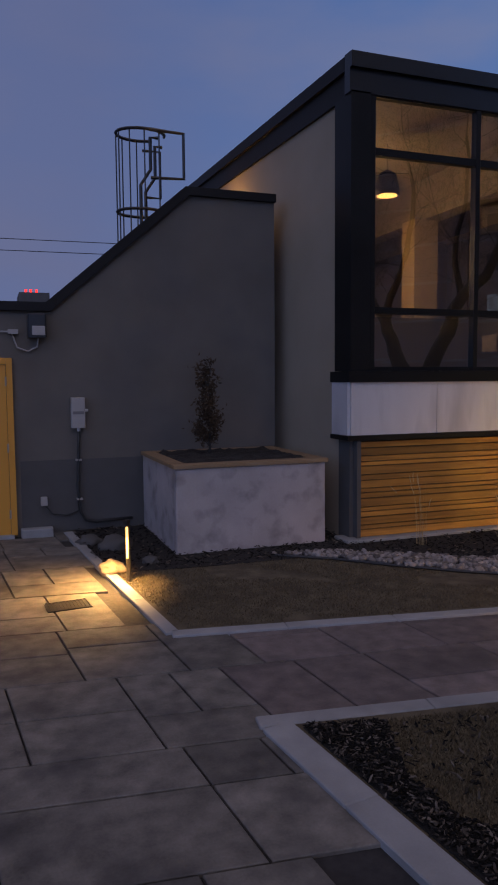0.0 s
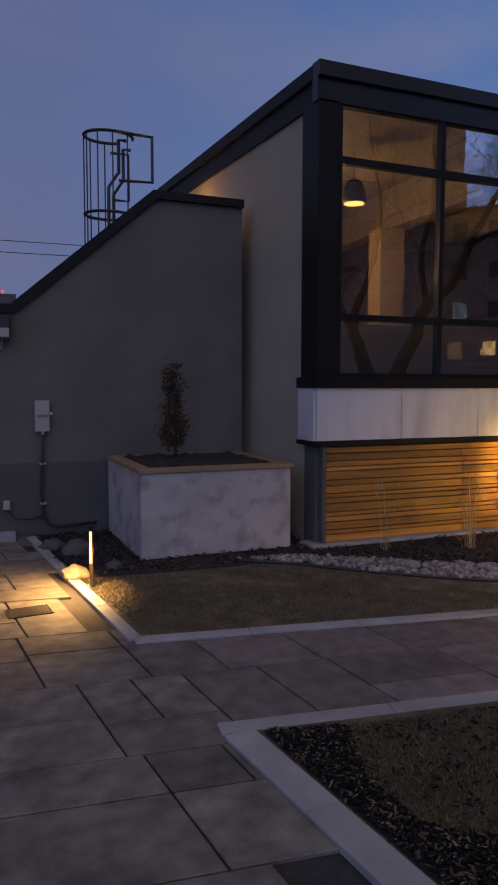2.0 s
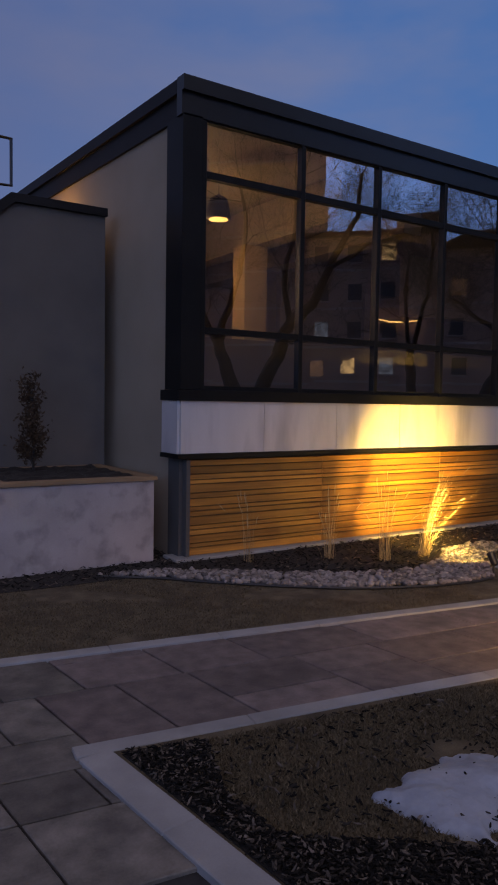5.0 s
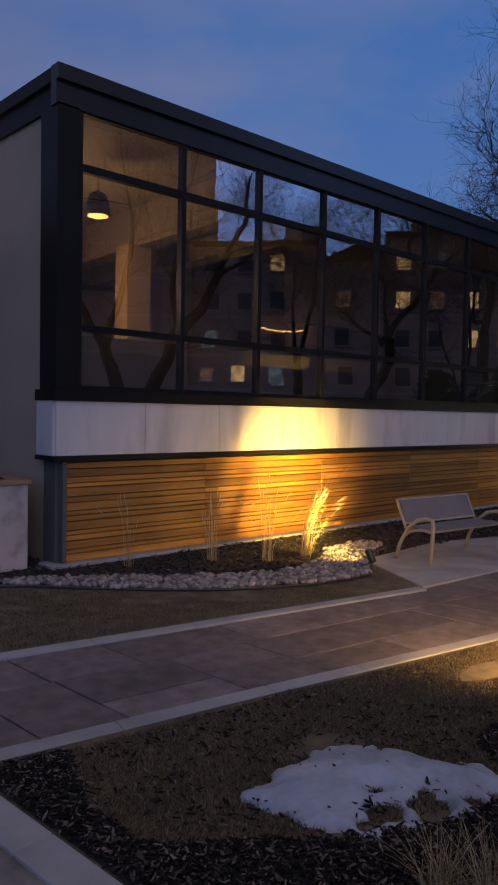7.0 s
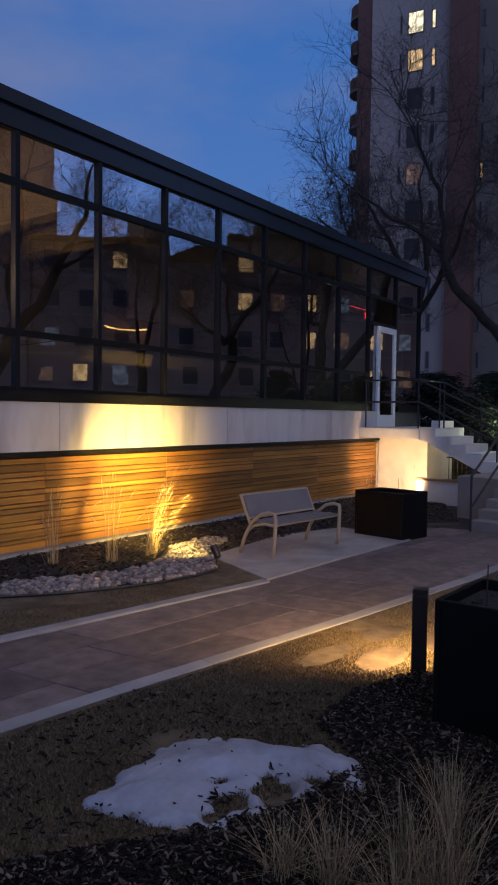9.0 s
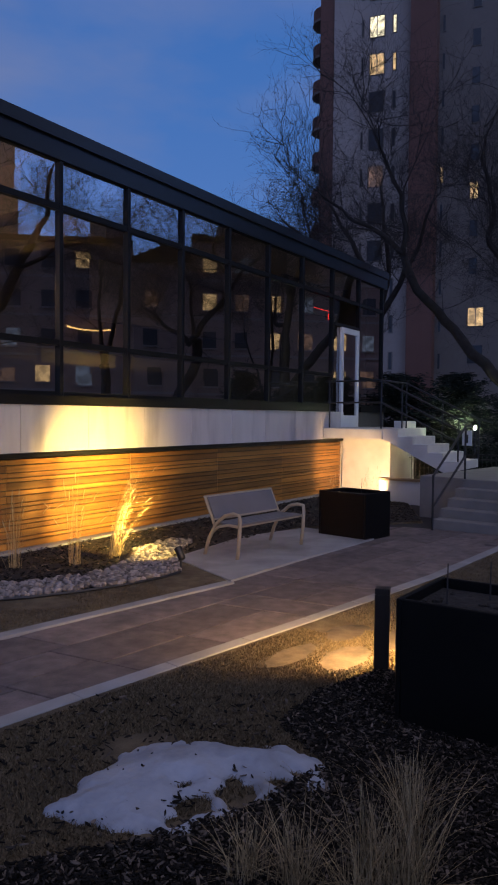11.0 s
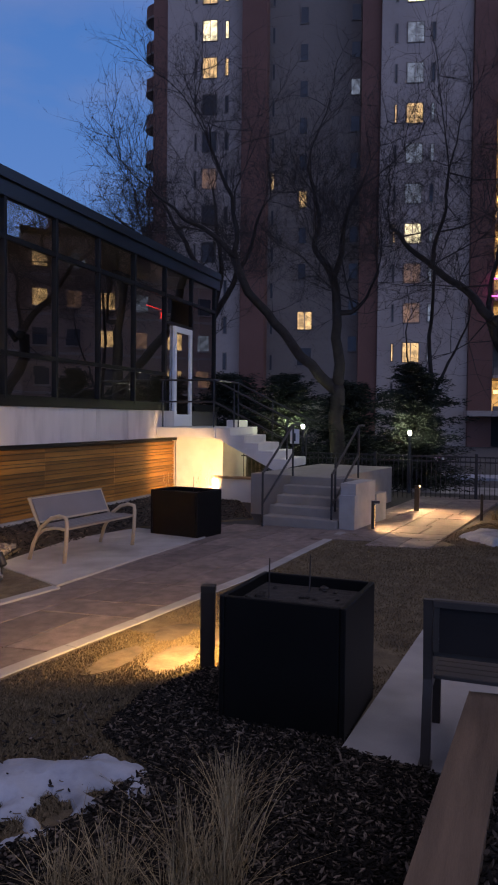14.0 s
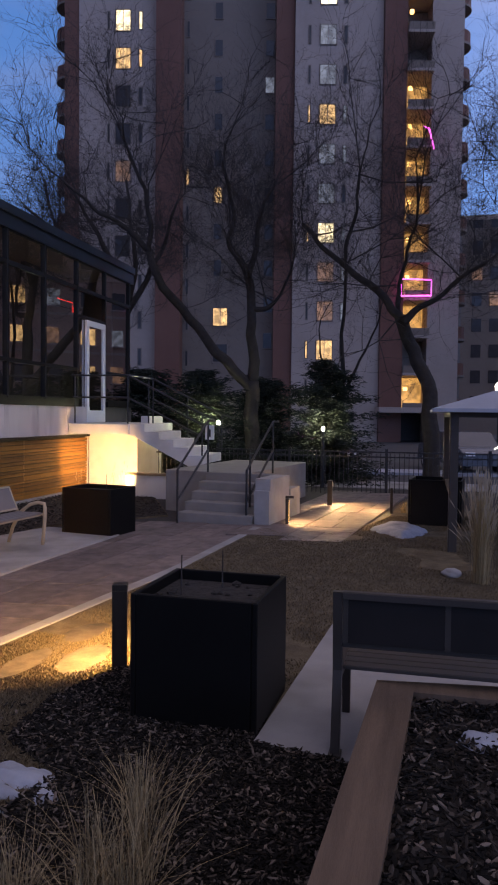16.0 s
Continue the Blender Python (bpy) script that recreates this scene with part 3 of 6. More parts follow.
def pebbles():
    kinds = [stone_shape(1.0, k) for k in range(6)]
    vs, fs = [], []
    for x, y in scatter(PEBBLES, 2300):
        r = rng.uniform(0.022, 0.055)
        a = rng.uniform(0, 6.28)
        c, s = math.cos(a) * r, math.sin(a) * r
        kv, kf = rng.choice(kinds)
        n = len(vs)
        vs += [(x + p[0] * c - p[1] * s * 0.75, y + p[0] * s + p[1] * c * 0.75, 0.025 + r * 0.4 + p[2] * r + rng.uniform(0, 0.02)) for p in kv]
        fs += [tuple(n + i for i in f) for f in kf]
    tagged(raw("river_stones", vs, fs, "pebble", smooth=True), "pale rounded river stones beside the wood cladding", "stones", kind="stuff")


pebbles()
tagged(part("pebble_base", Shape().prism(PEBBLES, -0.05, 0.024), "joint"), "sand bed under the river stones", "gravel", kind="structure")
edging = Shape().tube([(x, y - 0.01, 0.03) for x, y in PEBBLE_EDGE], 0.018, 6)
tagged(part("steel_edging", edging, "black"), "thin black steel edging round the stone bed", "edging", kind="structure")

# kerbs
kerbs = thing("kerb", None, "narrow pale concrete kerb edging the lawns", "kerb", kind="structure")


def kerb_run(a, b, w, pieces):
    a, b = Vector((*a, 0)), Vector((*b, 0))
    way = b - a
    n = max(1, pieces)
    length = way.length / n
    ang = math.atan2(way.y, way.x)
    for i in range(n):
        p = a + way * (i / n)
        ob = part("kerb_stone", B(0.0012, length - 0.0012, 0, w, -0.05, 0.022 + 0.001 * (i % 2), ch=0.006), "kerb", kerbs)
        ob.matrix_basis = Matrix.Translation(p) @ Matrix.Rotation(ang, 4, "Z")


kerb_run((1.16, 5.41), (6.86, 4.46), 0.13, 6)
kerb_run((1.24, 5.50), (0.97, 8.45), 0.12, 3)
kerb_run((0.97, 8.45), (0.86, 9.95), 0.12, 2)
for (xa, ya), (xb, yb), n in zip(EDGE_B, EDGE_B[1:], (2, 3, 3, 3)):
    kerb_run((xa, ya - 0.135), (xb, yb - 0.135), 0.135, n)
kerb_run((1.86, 0.25), (1.475, 3.71), 0.20, 4)


# ---- pavilion ----
def sheet(corners):
    """A pane whose outer side is where its corners run anticlockwise."""
    me = bpy.data.meshes.new("pane")
    me.from_pydata(corners, [], [(0, 1, 2, 3)])
    return me


X0, X1, YF = 4.10, 19.45, 7.90
RISE = 0.041  # the roof climbs towards the back
MULLIONS = [4.405, 5.97, 7.39, 8.81, 10.21, 11.66, 13.14, 14.62, 16.14, 17.69, 19.26]
pavilion = thing("pavilion", None, "black-framed glass pavilion on a wood-clad base at dusk", "building", kind="structure")


def P(name, shape, mat, label="", parent=None):
    return part(name, shape, mat, parent or pavilion, label)


def climbing(shape):
    shape.v = [(x, y, z + RISE * (y - YF) if z > 3 else z) for x, y, z in shape.v]
    return shape


# roof with a stepped dark fascia
P("roof", climbing(B(X0 + 0.1, X1 - 0.06, YF + 0.05, 17.5, 5.76, 5.99)), "coping")
P("fascia", Shape().prism([(YF - 0.02, 5.57), (YF - 0.02, 5.85), (YF - 0.07, 5.85), (YF - 0.07, 6.03), (YF + 0.12, 6.04), (YF + 0.12, 5.57)], X0 - 0.03, X1 + 0.04, "x"), "fascia", "dark metal roof fascia in two steps")
P("fascia", climbing(Shape().prism([(X0 + 0.02, 5.565), (X0 + 0.02, 5.85), (X0 - 0.03, 5.85), (X0 - 0.03, 6.02), (X0 + 0.16, 6.035), (X0 + 0.16, 5.565)], YF + 0.13, 17.5, "y")), "coping")
P("fascia", climbing(B(X1 - 0.12, X1 + 0.03, YF + 0.13, 17.5, 5.57, 6.035)), "fascia")
# side wall and its wrapped corner
P("side_wall", climbing(B(4.16, 4.40, 8.32, 17.5, -0.05, 5.70)), "beige", "beige stuccoed side wall")
P("corner_post", B(X0 - 0.01, 4.365, YF - 0.02, 8.318, 2.20, 5.59), "mullion", "broad black corner post")
for xa, xb in ((X0 - 0.05, 16.10), (17.73, X1)):
    P("sill_flashing", B(xa, xb, YF - 0.05, YF + 0.16, 2.06, 2.195), "mullion")
P("sill_flashing", B(X0 - 0.05, X0 + 0.3, YF + 0.16, 8.37, 2.06, 2.195), "mullion")
P("band_side", B(X0 - 0.035, X0 + 0.3, YF + 0.02, 8.35, 1.385, 2.055), "band")
P("drip_edge", B(X0 - 0.045, 16.76, YF - 0.035, YF + 0.12, 1.322, 1.380), "mullion")
P("drip_edge", B(X0 - 0.05, X0 + 0.3, YF + 0.12, 8.365, 1.322, 1.380), "mullion")
P("base_wall", B(4.15, 16.72, YF + 0.11, 8.315, -0.05, 1.32), "dado", "dark concrete base wall")
P("base_wall", B(16.722, X1, YF + 0.03, 8.42, -0.05, 1.665), "white")
P("base_wall", B(17.73, X1 - 0.01, YF + 0.02, 8.3, 1.667, 2.057), "dado")
P("end_pier", B(X1 - 0.13, X1 - 0.005, YF + 0.135, 8.428, 2.2, 5.575), "mullion", "black corner pier")
P("lobby_wall", B(16.12, X1 - 0.26, 9.3, 9.42, 1.762, 5.59), "dado", "dark inner lobby wall")
P("footing", B(4.02, 16.71, YF - 0.10, YF + 0.3, -0.05, 0.055, ch=0.01), "kerb", "pale concrete footing strip")
x = X0
while x < 16.7:
    w = min(1.27, 16.75 - x)
    P("band_panel", B(x + 0.003, x + w - 0.003, YF - 0.015, YF + 0.10, 1.385, 2.055), "band")
    x += w
# end wall, back and interior
P("back_wall", B(4.4, X1, 17.3, 17.5, 0, 5.7), "room")
P("end_wall", B(X1 - 0.25, X1, 8.43, 17.3, -0.05, 5.7), "dado")
P("room_floor", B(4.4, X1 - 0.26, 8.425, 17.3, 1.60, 1.76), "floor_in")
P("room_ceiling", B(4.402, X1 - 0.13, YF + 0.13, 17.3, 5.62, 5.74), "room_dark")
P("interior_wall", B(4.42, 7.14, 13.4, 13.6, 1.76, 5.6), "room", "warm beige inner wall")
# dark backing added so that the lower panes show only reflections
P("inner_low_wall", B(4.42, 16.1, 8.44, 8.54, 1.761, 2.93), "dado", "added dark backing behind the lower panes")
P("interior_column", B(6.95, 7.44, 10.9, 11.3, 1.762, 4.898), "room", "pale wooden inner column")
# beams and counter take darker tones so that less lamplight shows on them
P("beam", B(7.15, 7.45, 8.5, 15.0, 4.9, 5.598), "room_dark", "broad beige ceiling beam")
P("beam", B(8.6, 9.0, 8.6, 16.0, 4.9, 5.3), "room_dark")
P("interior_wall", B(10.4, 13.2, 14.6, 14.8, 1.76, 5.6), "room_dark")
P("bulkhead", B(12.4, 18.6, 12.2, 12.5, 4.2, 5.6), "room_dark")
P("counter", B(8.2, 12.2, 12.4, 13.0, 1.76, 2.75), "dado")
# glazing: mullions, rails and panes
RAILS = [(2.197, 2.25), (2.92, 3.0), (4.86, 4.95), (5.555, 5.61)]
for k, xm in enumerate(MULLIONS):
    P("mullion", B(xm - 0.035, xm + 0.035, YF - 0.005, YF + 0.11, 2.197, 5.583, ch=0.006), "mullion")
for k, (xa, xb) in enumerate(zip(MULLIONS, MULLIONS[1:])):
    for z0, z1 in RAILS:
        if k == 8 and z0 < 3.2:
            continue
        P("rail", B(xa + 0.036, xb - 0.036, YF + 0.005, YF + 0.095, z0, z1), "mullion")
    for z0, z1 in ((2.25, 2.92), (3.0, 4.86), (4.95, 5.555)):
        if k == 8 and z0 < 4.9:
            continue
        tilt = rng.uniform(-0.0022, 0.0022)
        pane = P("pane", sheet([(xa + 0.03, YF + 0.05 + tilt, z0 - 0.004), (xb - 0.03, YF + 0.05 - tilt, z0 - 0.004), (xb - 0.03, YF + 0.05 - tilt * 0.4, z1 + 0.004), (xa + 0.03, YF + 0.05 + tilt * 0.5, z1 + 0.004)]), "glass")
        pane.visible_shadow = False
# glazed white door in the bay by the stairs
entry = thing("door_1", None, "white-framed glazed entrance door on the landing", "door", kind="structure")
dx0, dx1, dz0, dz1 = 16.58, 17.64, 1.67, 4.20
for name, s in (("stile", B(dx0, dx0 + 0.13, YF - 0.02, YF + 0.04, dz0, dz1)), ("stile", B(dx1 - 0.13, dx1, YF - 0.02, YF + 0.04, dz0, dz1)), ("rail", B(dx0 + 0.13, dx1 - 0.13, YF - 0.018, YF + 0.038, dz1 - 0.14, dz1)), ("rail", B(dx0 + 0.13, dx1 - 0.13, YF - 0.018, YF + 0.038, dz0, dz0 + 0.3))):
    part(name, s, "door_white", entry)
part("pane", sheet([(dx0 + 0.12, YF + 0.01, dz0 + 0.29), (dx1 - 0.12, YF + 0.01, dz0 + 0.29), (dx1 - 0.12, YF + 0.01, dz1 - 0.13), (dx0 + 0.12, YF + 0.01, dz1 - 0.13)]), "glass", entry).visible_shadow = False
part("door_handle", Shape().tube([(dx0 + 0.07, YF - 0.06, 2.75), (dx0 + 0.07, YF - 0.06, 3.05)], 0.012), "black", entry)
for xa, xb in ((16.176, 16.575),):
    P("side_pane", sheet([(xa, YF + 0.05, 1.7), (xb, YF + 0.05, 1.7), (xb, YF + 0.05, 4.86), (xa, YF + 0.05, 4.86)]), "glass").visible_shadow = False
P("transom_rail", B(16.176, 17.654, YF - 0.01, YF + 0.06, 4.21, 4.28), "mullion")


# ---- grey wing on the left ----
wing = thing("wing", None, "grey stuccoed wing with a raked dark coping", "building", kind="structure")
YW = 10.05
part("wall", Shape().prism([(-8, -0.05), (3.95, -0.05), (3.95, 4.76), (2.61, 4.76), (0.64, 3.07), (-8, 3.07)], YW, YW + 0.3, "y"), "render_", wing)
part("dado", B(0.20, 3.945, YW - 0.012, YW - 0.001, 0.02, 1.02), "dado", wing, "darker repainted lower wall")
part("coping", Shape().prism([(-8, 3.05), (0.66, 3.05), (2.63, 4.74), (3.96, 4.74), (3.96, 4.855), (2.57, 4.855), (0.60, 3.17), (-8, 3.17)], YW - 0.07, YW + 0.36, "y"), "coping", wing, "black metal coping")
part("roof", Shape().prism([(-8, 2.95), (0.62, 2.95), (2.62, 4.68), (3.94, 4.68), (3.94, 4.5), (2.6, 4.5), (0.6, 2.75), (-8, 2.75)], YW + 0.3, 17.0, "y"), "coping", wing)
part("plinth", B(0.18, 0.60, YW - 0.16, YW, -0.05, 0.10, ch=0.01), "kerb", wing)

# orange door in the wing
odoor = thing("door_2", None, "plain orange-painted steel door in the grey wall", "door", kind="structure")
part("leaf", B(-0.92, 0.05, YW - 0.04, YW + 0.01, 0.03, 2.33), "door", odoor)
part("jamb", B(0.055, 0.135, YW - 0.06, YW, 0.02, 2.42), "door", odoor)
part("jamb", B(-1.0, -0.925, YW - 0.06, YW, 0.02, 2.42), "door", odoor)
part("head", B(-0.923, 0.053, YW - 0.06, YW, 2.335, 2.42), "door", odoor)
for z in (0.25, 1.15, 2.05):
    part("hinge", Shape().tube([(0.05, YW - 0.062, z), (0.05, YW - 0.062, z + 0.12)], 0.012), "tan", odoor)
part("threshold", B(-0.95, 0.09, YW - 0.12, YW, -0.02, 0.028), "kerb", odoor)


# ---- stairs ----
stairs = thing("stairs", None, "concrete stairs in two flights up to the glass pavilion", "stairs", kind="structure")
turn = Matrix.Translation((12.12, 2.62, 0)) @ Matrix.Rotation(radians(-8), 4, "Z")
for i in range(5):
    part("step", B(0.29 * i, 1.3 if i == 4 else 0.29 * i + 0.32, 0.0 if i < 4 else -0.02, 1.42, -0.05, 0.158 * (i + 1), turn, ch=0.012), "step", stairs)
part("lower_landing", B(1.302, 4.95, 0.55, 2.35, -0.05, 0.79, turn, ch=0.012), "step", stairs)
part("cheek_wall", Shape().prism([(0.06, -0.05), (0.06, 0.60), (0.12, 0.60), (0.12, 0.80), (1.15, 0.80), (1.15, -0.05)], -0.30, -0.025, "y"), "kerb", stairs, "pale concrete cheek wall with a stepped edge").matrix_basis = turn
for i in range(5):
    y1 = 4.62 + 0.35 * i
    part("step", B(15.75, 17.3, y1, y1 + 0.37 if i < 4 else 6.35, 0.77 + 0.174 * i, 0.964 + 0.174 * i, ch=0.01), "white", stairs)
part("stringer", Shape().prism([(4.60, 0.55), (4.60, 0.965), (4.95, 0.965), (4.95, 1.139), (5.30, 1.139), (5.30, 1.313), (5.65, 1.313), (5.65, 1.487), (6.0, 1.487), (6.0, 1.66), (6.40, 1.66), (6.40, 1.40), (6.25, 1.37)], 15.68, 15.745, "x"), "white", stairs, "white stepped stringer")
part("landing", B(15.62, 18.6, 6.36, YF - 0.02, 1.42, 1.662, ch=0.012), "white", stairs, "white landing slab")
part("landing_wall", B(16.72, 18.4, 6.60, YF - 0.01, -0.05, 1.417), "white", stairs, "white wall under the landing")
part("landing_kerb", B(17.2, 18.2, 6.5, 6.7, 1.664, 1.84), "white", stairs)
part("low_planter_wall", B(15.45, 15.62, 4.75, 6.32, -0.05, 0.50), "white", stairs)
part("timber_cap", B(15.40, 15.66, 4.72, 6.35, 0.503, 0.55), "cap", stairs)

part("cheek_wall", B(1.155, 1.75, -0.32, -0.05, -0.05, 0.54, ch=0.01), "kerb", stairs).matrix_basis = turn

# railings
rail = thing("railing", None, "black steel pipe railing on the stairs and landing", "railing")


def bars(points, r=0.022):
    return part("rail", Shape().tube(points, r, 8), "black", rail)


def posts(places, top, r=0.02):
    for x, y, z in places:
        part("post", Shape().tube([(x, y, z), (x, y, z + top)], r, 8), "black", rail)


posts([(15.7, 6.42, 1.66), (15.7, 7.75, 1.66), (17.0, 6.42, 1.66)], 1.12)
bars([(15.7, 7.85, 2.78), (15.7, 6.42, 2.78), (15.7, 4.62, 1.90), (15.7, 4.35, 1.78)])
bars([(15.7, 7.85, 2.27), (15.7, 6.42, 2.27), (15.7, 4.62, 1.39)])
bars([(17.3, 6.42, 2.78), (17.3, 4.62, 1.90), (17.3, 4.3, 1.82)])
bars([(17.3, 6.42, 2.27), (17.3, 4.62, 1.39)])
bars([(15.7, 6.42, 2.78), (17.3, 6.42, 2.78)])
posts([(15.7, 4.62, 0.79), (17.3, 4.62, 0.79), (17.3, 6.42, 1.66), (17.3, 5.5, 1.22)], 1.1)
posts([(12.06, 3.93, 0.0), (13.45, 3.80, 0.79), (12.25, 2.74, 0.0), (13.6, 2.56, 0.79), (12.42, 2.72, 0.28)], 0.95)
bars([(12.06, 3.93, 0.86), (12.06, 3.93, 0.93), (13.45, 3.80, 1.77), (13.8, 3.76, 1.77)])
bars([(12.06, 3.93, 0.40), (13.45, 3.80, 1.22)])
bars([(12.25, 2.74, 0.86), (12.25, 2.74, 0.93), (13.6, 2.56, 1.77), (13.9, 2.52, 1.77)])
bars([(12.25, 2.74, 0.40), (13.6, 2.56, 1.22)])
sign = thing("notice_sign", pose(13.56, 3.8, 1.55), "small white notice plate on the stair railing", "sign")
part("plate", B(-0.012, 0.0, -0.09, 0.09, -0.14, 0.14), "door_white", sign)
part("printed_bar", B(-0.015, -0.0125, -0.02, 0.02, -0.09, 0.06), "black", sign)


# ---- planters ----
def concrete_planter():
    p = thing("raised_planter", pose(1.87, 8.06, 0), "large board-marked concrete planter with a wooden cap", "planter")
    w, d, h, t = 1.96, 1.9, 1.05, 0.12
    part("front_wall", B(0, w, 0, t, -0.03, h, ch=0.012), "box", p)
    part("back_wall", B(0, w, d - t, d, -0.03, h), "box", p)
    part("side_wall", B(0, t, t, d - t, -0.03, h), "box", p)
    part("side_wall", B(w - t, w, t, d - t, -0.03, h), "box", p)
    part("soil", B(t, w - t, t, d - t, 0.5, h + 0.02), "soil", p)
    heap, n = Shape(), 16
    grid = [(t + 0.02 + (w - 2 * t - 0.04) * i / n, t + 0.02 + (d - 2 * t - 0.04) * j / n, h + 0.015 + (0.0 if i in (0, n) or j in (0, n) else 0.045 + 0.03 * noise.noise((i * 0.7, j * 0.7, 4)) + 0.03 * noise.noise((i * 2.3, j * 2.3, 9)))) for i in range(n + 1) for j in range(n + 1)]
    heap.add(grid, [(i * (n + 1) + j, (i + 1) * (n + 1) + j, (i + 1) * (n + 1) + j + 1, i * (n + 1) + j + 1) for i in range(n) for j in range(n)])
    part("mulch_top", heap, "mulch", p, "heaped dark mulch")
    for a in ((-0.03, w + 0.03, -0.03, t + 0.03), (-0.03, w + 0.03, d - t - 0.03, d)):
        part("cap_board", B(*a, h + 0.002, h + 0.05, ch=0.006), "cap", p)
    for a in ((-0.03, t + 0.03, t + 0.033, d - t - 0.033), (w - t - 0.03, w + 0.03, t + 0.033, d - t - 0.033)):
        part("cap_board", B(*a, h + 0.002, h + 0.05, ch=0.006), "cap", p)


concrete_planter()


def shrub(name, m, height, width, n, material, label):
    s = thing(name, m, label, "shrub")
    g = random.Random(11)
    wood, vs, fs = Shape(), [], []
    wood.tube([(0, 0, 0), (0.02, 0.01, height * 0.5), (0, 0.03, height * 0.95)], [0.018, 0.012, 0.004], 6)
    for i in range(26):
        z = height * g.uniform(0.12, 0.9)
        a, r = g.uniform(0, 6.28), width * g.uniform(0.5, 1.0) * (1.15 - 0.7 * z / height)
        tip = Vector((r * math.cos(a), r * math.sin(a), z + g.uniform(0.1, 0.3)))
        wood.tube([(0.01, 0, z), tip * 0.6 + Vector((0, 0, z * 0.4)), tip], [0.007, 0.005, 0.002], 4)
        for _ in range(n):
            q = Vector((0, 0, z)).lerp(tip, g.uniform(0.25, 1.05)) + Vector((g.gauss(0, 0.045), g.gauss(0, 0.045), g.gauss(0, 0.05)))
            e = Euler((g.uniform(0, 6.28), g.uniform(0, 6.28), 0)).to_matrix()
            k, l = len(vs), g.uniform(0.018, 0.036)
            vs += [tuple(q + e @ Vector(c)) for c in ((-l, 0, 0), (0, -l * 0.45, 0.004), (l, 0, 0), (0, l * 0.45, 0.004))]
            fs.append((k, k + 1, k + 2, k + 3))
    part("branches", wood, "bark", s)
    raw("leaves", vs, fs, material, s)


shrub("columnar_shrub", pose(2.62, 9.15, 1.0), 1.25, 0.22, 60, "shrub", "slim brown-leaved shrub growing in the concrete planter")


def cube_planter(m, w, d, h, label, sprigs=0):
    p = thing("cube_planter", m, label, "planter", "black garden planters")
    t = 0.035
    part("front_panel", B(0, w, 0, t, 0.0, h, ch=0.006), "pot", p)
    part("back_panel", B(0, w, d - t, d, 0.0, h, ch=0.006), "pot", p)
    part("side_panel", B(0, t, t + 0.002, d - t - 0.002, 0.0, h, ch=0.006), "pot", p)
    part("side_panel", B(w - t, w, t + 0.002, d - t - 0.002, 0.0, h, ch=0.006), "pot", p)
    part("soil", B(t, w - t, t, d - t, 0.1, h - 0.07), "soil", p)
    g = random.Random(sprigs)
    for _ in range(14):
        r = g.uniform(0.012, 0.04)
        vs, fs = stone_shape(r, g.randint(0, 99))
        ox, oy = g.uniform(0.06, w - 0.06), g.uniform(0.06, d - 0.06)
        part("clod", Shape().add([(a + ox, b + oy, c + h - 0.067) for a, b, c in vs], fs), "soil", p)
    for _ in range(sprigs):
        ox, oy, hh = g.uniform(0.15, w - 0.15), g.uniform(0.15, d - 0.15), g.uniform(0.08, 0.2)
        part("dry_stem", Shape().tube([(ox, oy, h - 0.08), (ox + 0.01, oy, h + hh)], [0.006, 0.004], 5), "twig", p)
    return p


cube_planter(pose(4.285, 0.725, -0.01, 0, 0, -2.0), 0.77, 0.80, 0.81, "matte black cube planter full of bare soil", 2)
cube_planter(pose(10.34, 4.40, 0.0, 0, 0, -9), 0.72, 0.90, 0.73, "low matte black cube planter beside the stairs", 1)
cube_planter(pose(12.95, -0.87, 0.0, 0, 0, -6), 0.85, 0.9, 0.80, "matte black cube planter by the gazebo", 0)


# ---- benches ----
def garden_bench():
    b = thing("garden_bench", pose(7.92, 5.12, 0.026, 0, 0, -5.0), "metal bench with tan arched arms and grey mesh panels", "bench", "garden benches")
    L = 1.5
    for k, x in enumerate((0.0, L)):
        loop = [(x, 0.60, 0.0), (x, 0.53, 0.22), (x, 0.40, 0.44), (x, 0.24, 0.56), (x, 0.10, 0.595), (x, 0.0, 0.58), (x, -0.012, 0.50), (x, 0.0, 0.25), (x, 0.03, 0.0)]
        part("arm_frame", Shape().tube(loop, 0.026, 8), "tan", b, smooth=True)
        part("seat_bearer", Shape().tube([(x, 0.50, 0.29), (x, 0.36, 0.40), (x, 0.18, 0.44), (x, 0.0, 0.43)], 0.02, 8), "tan", b, smooth=True)
        part("back_post", Shape().tube([(x, 0.43, 0.42), (x, 0.53, 0.62), (x, 0.61, 0.80)], 0.02, 8), "tan", b, smooth=True)
    tilt = Matrix.Translation((0, 0.455, 0.49)) @ Matrix.Rotation(radians(-24), 4, "X")
    part("backrest", B(0.025, L - 0.025, -0.008, 0.008, 0.0, 0.32, tilt), "mesh", b, "grey perforated backrest panel")
    for z in (-0.012, 0.322):
        part("back_rail", B(0.02, L - 0.02, -0.014, 0.014, z, z + 0.022, tilt), "tan", b)
    for i in range(5):
        part("seat_slat", B(0.02, L - 0.02, 0.02 + 0.085 * i, 0.095 + 0.085 * i, 0.435, 0.458, ch=0.005), "mesh", b)
    for y in (0.05, 0.40):
        part("stretcher", B(0.02, L - 0.02, y, y + 0.03, 0.405, 0.433), "tan", b)


garden_bench()


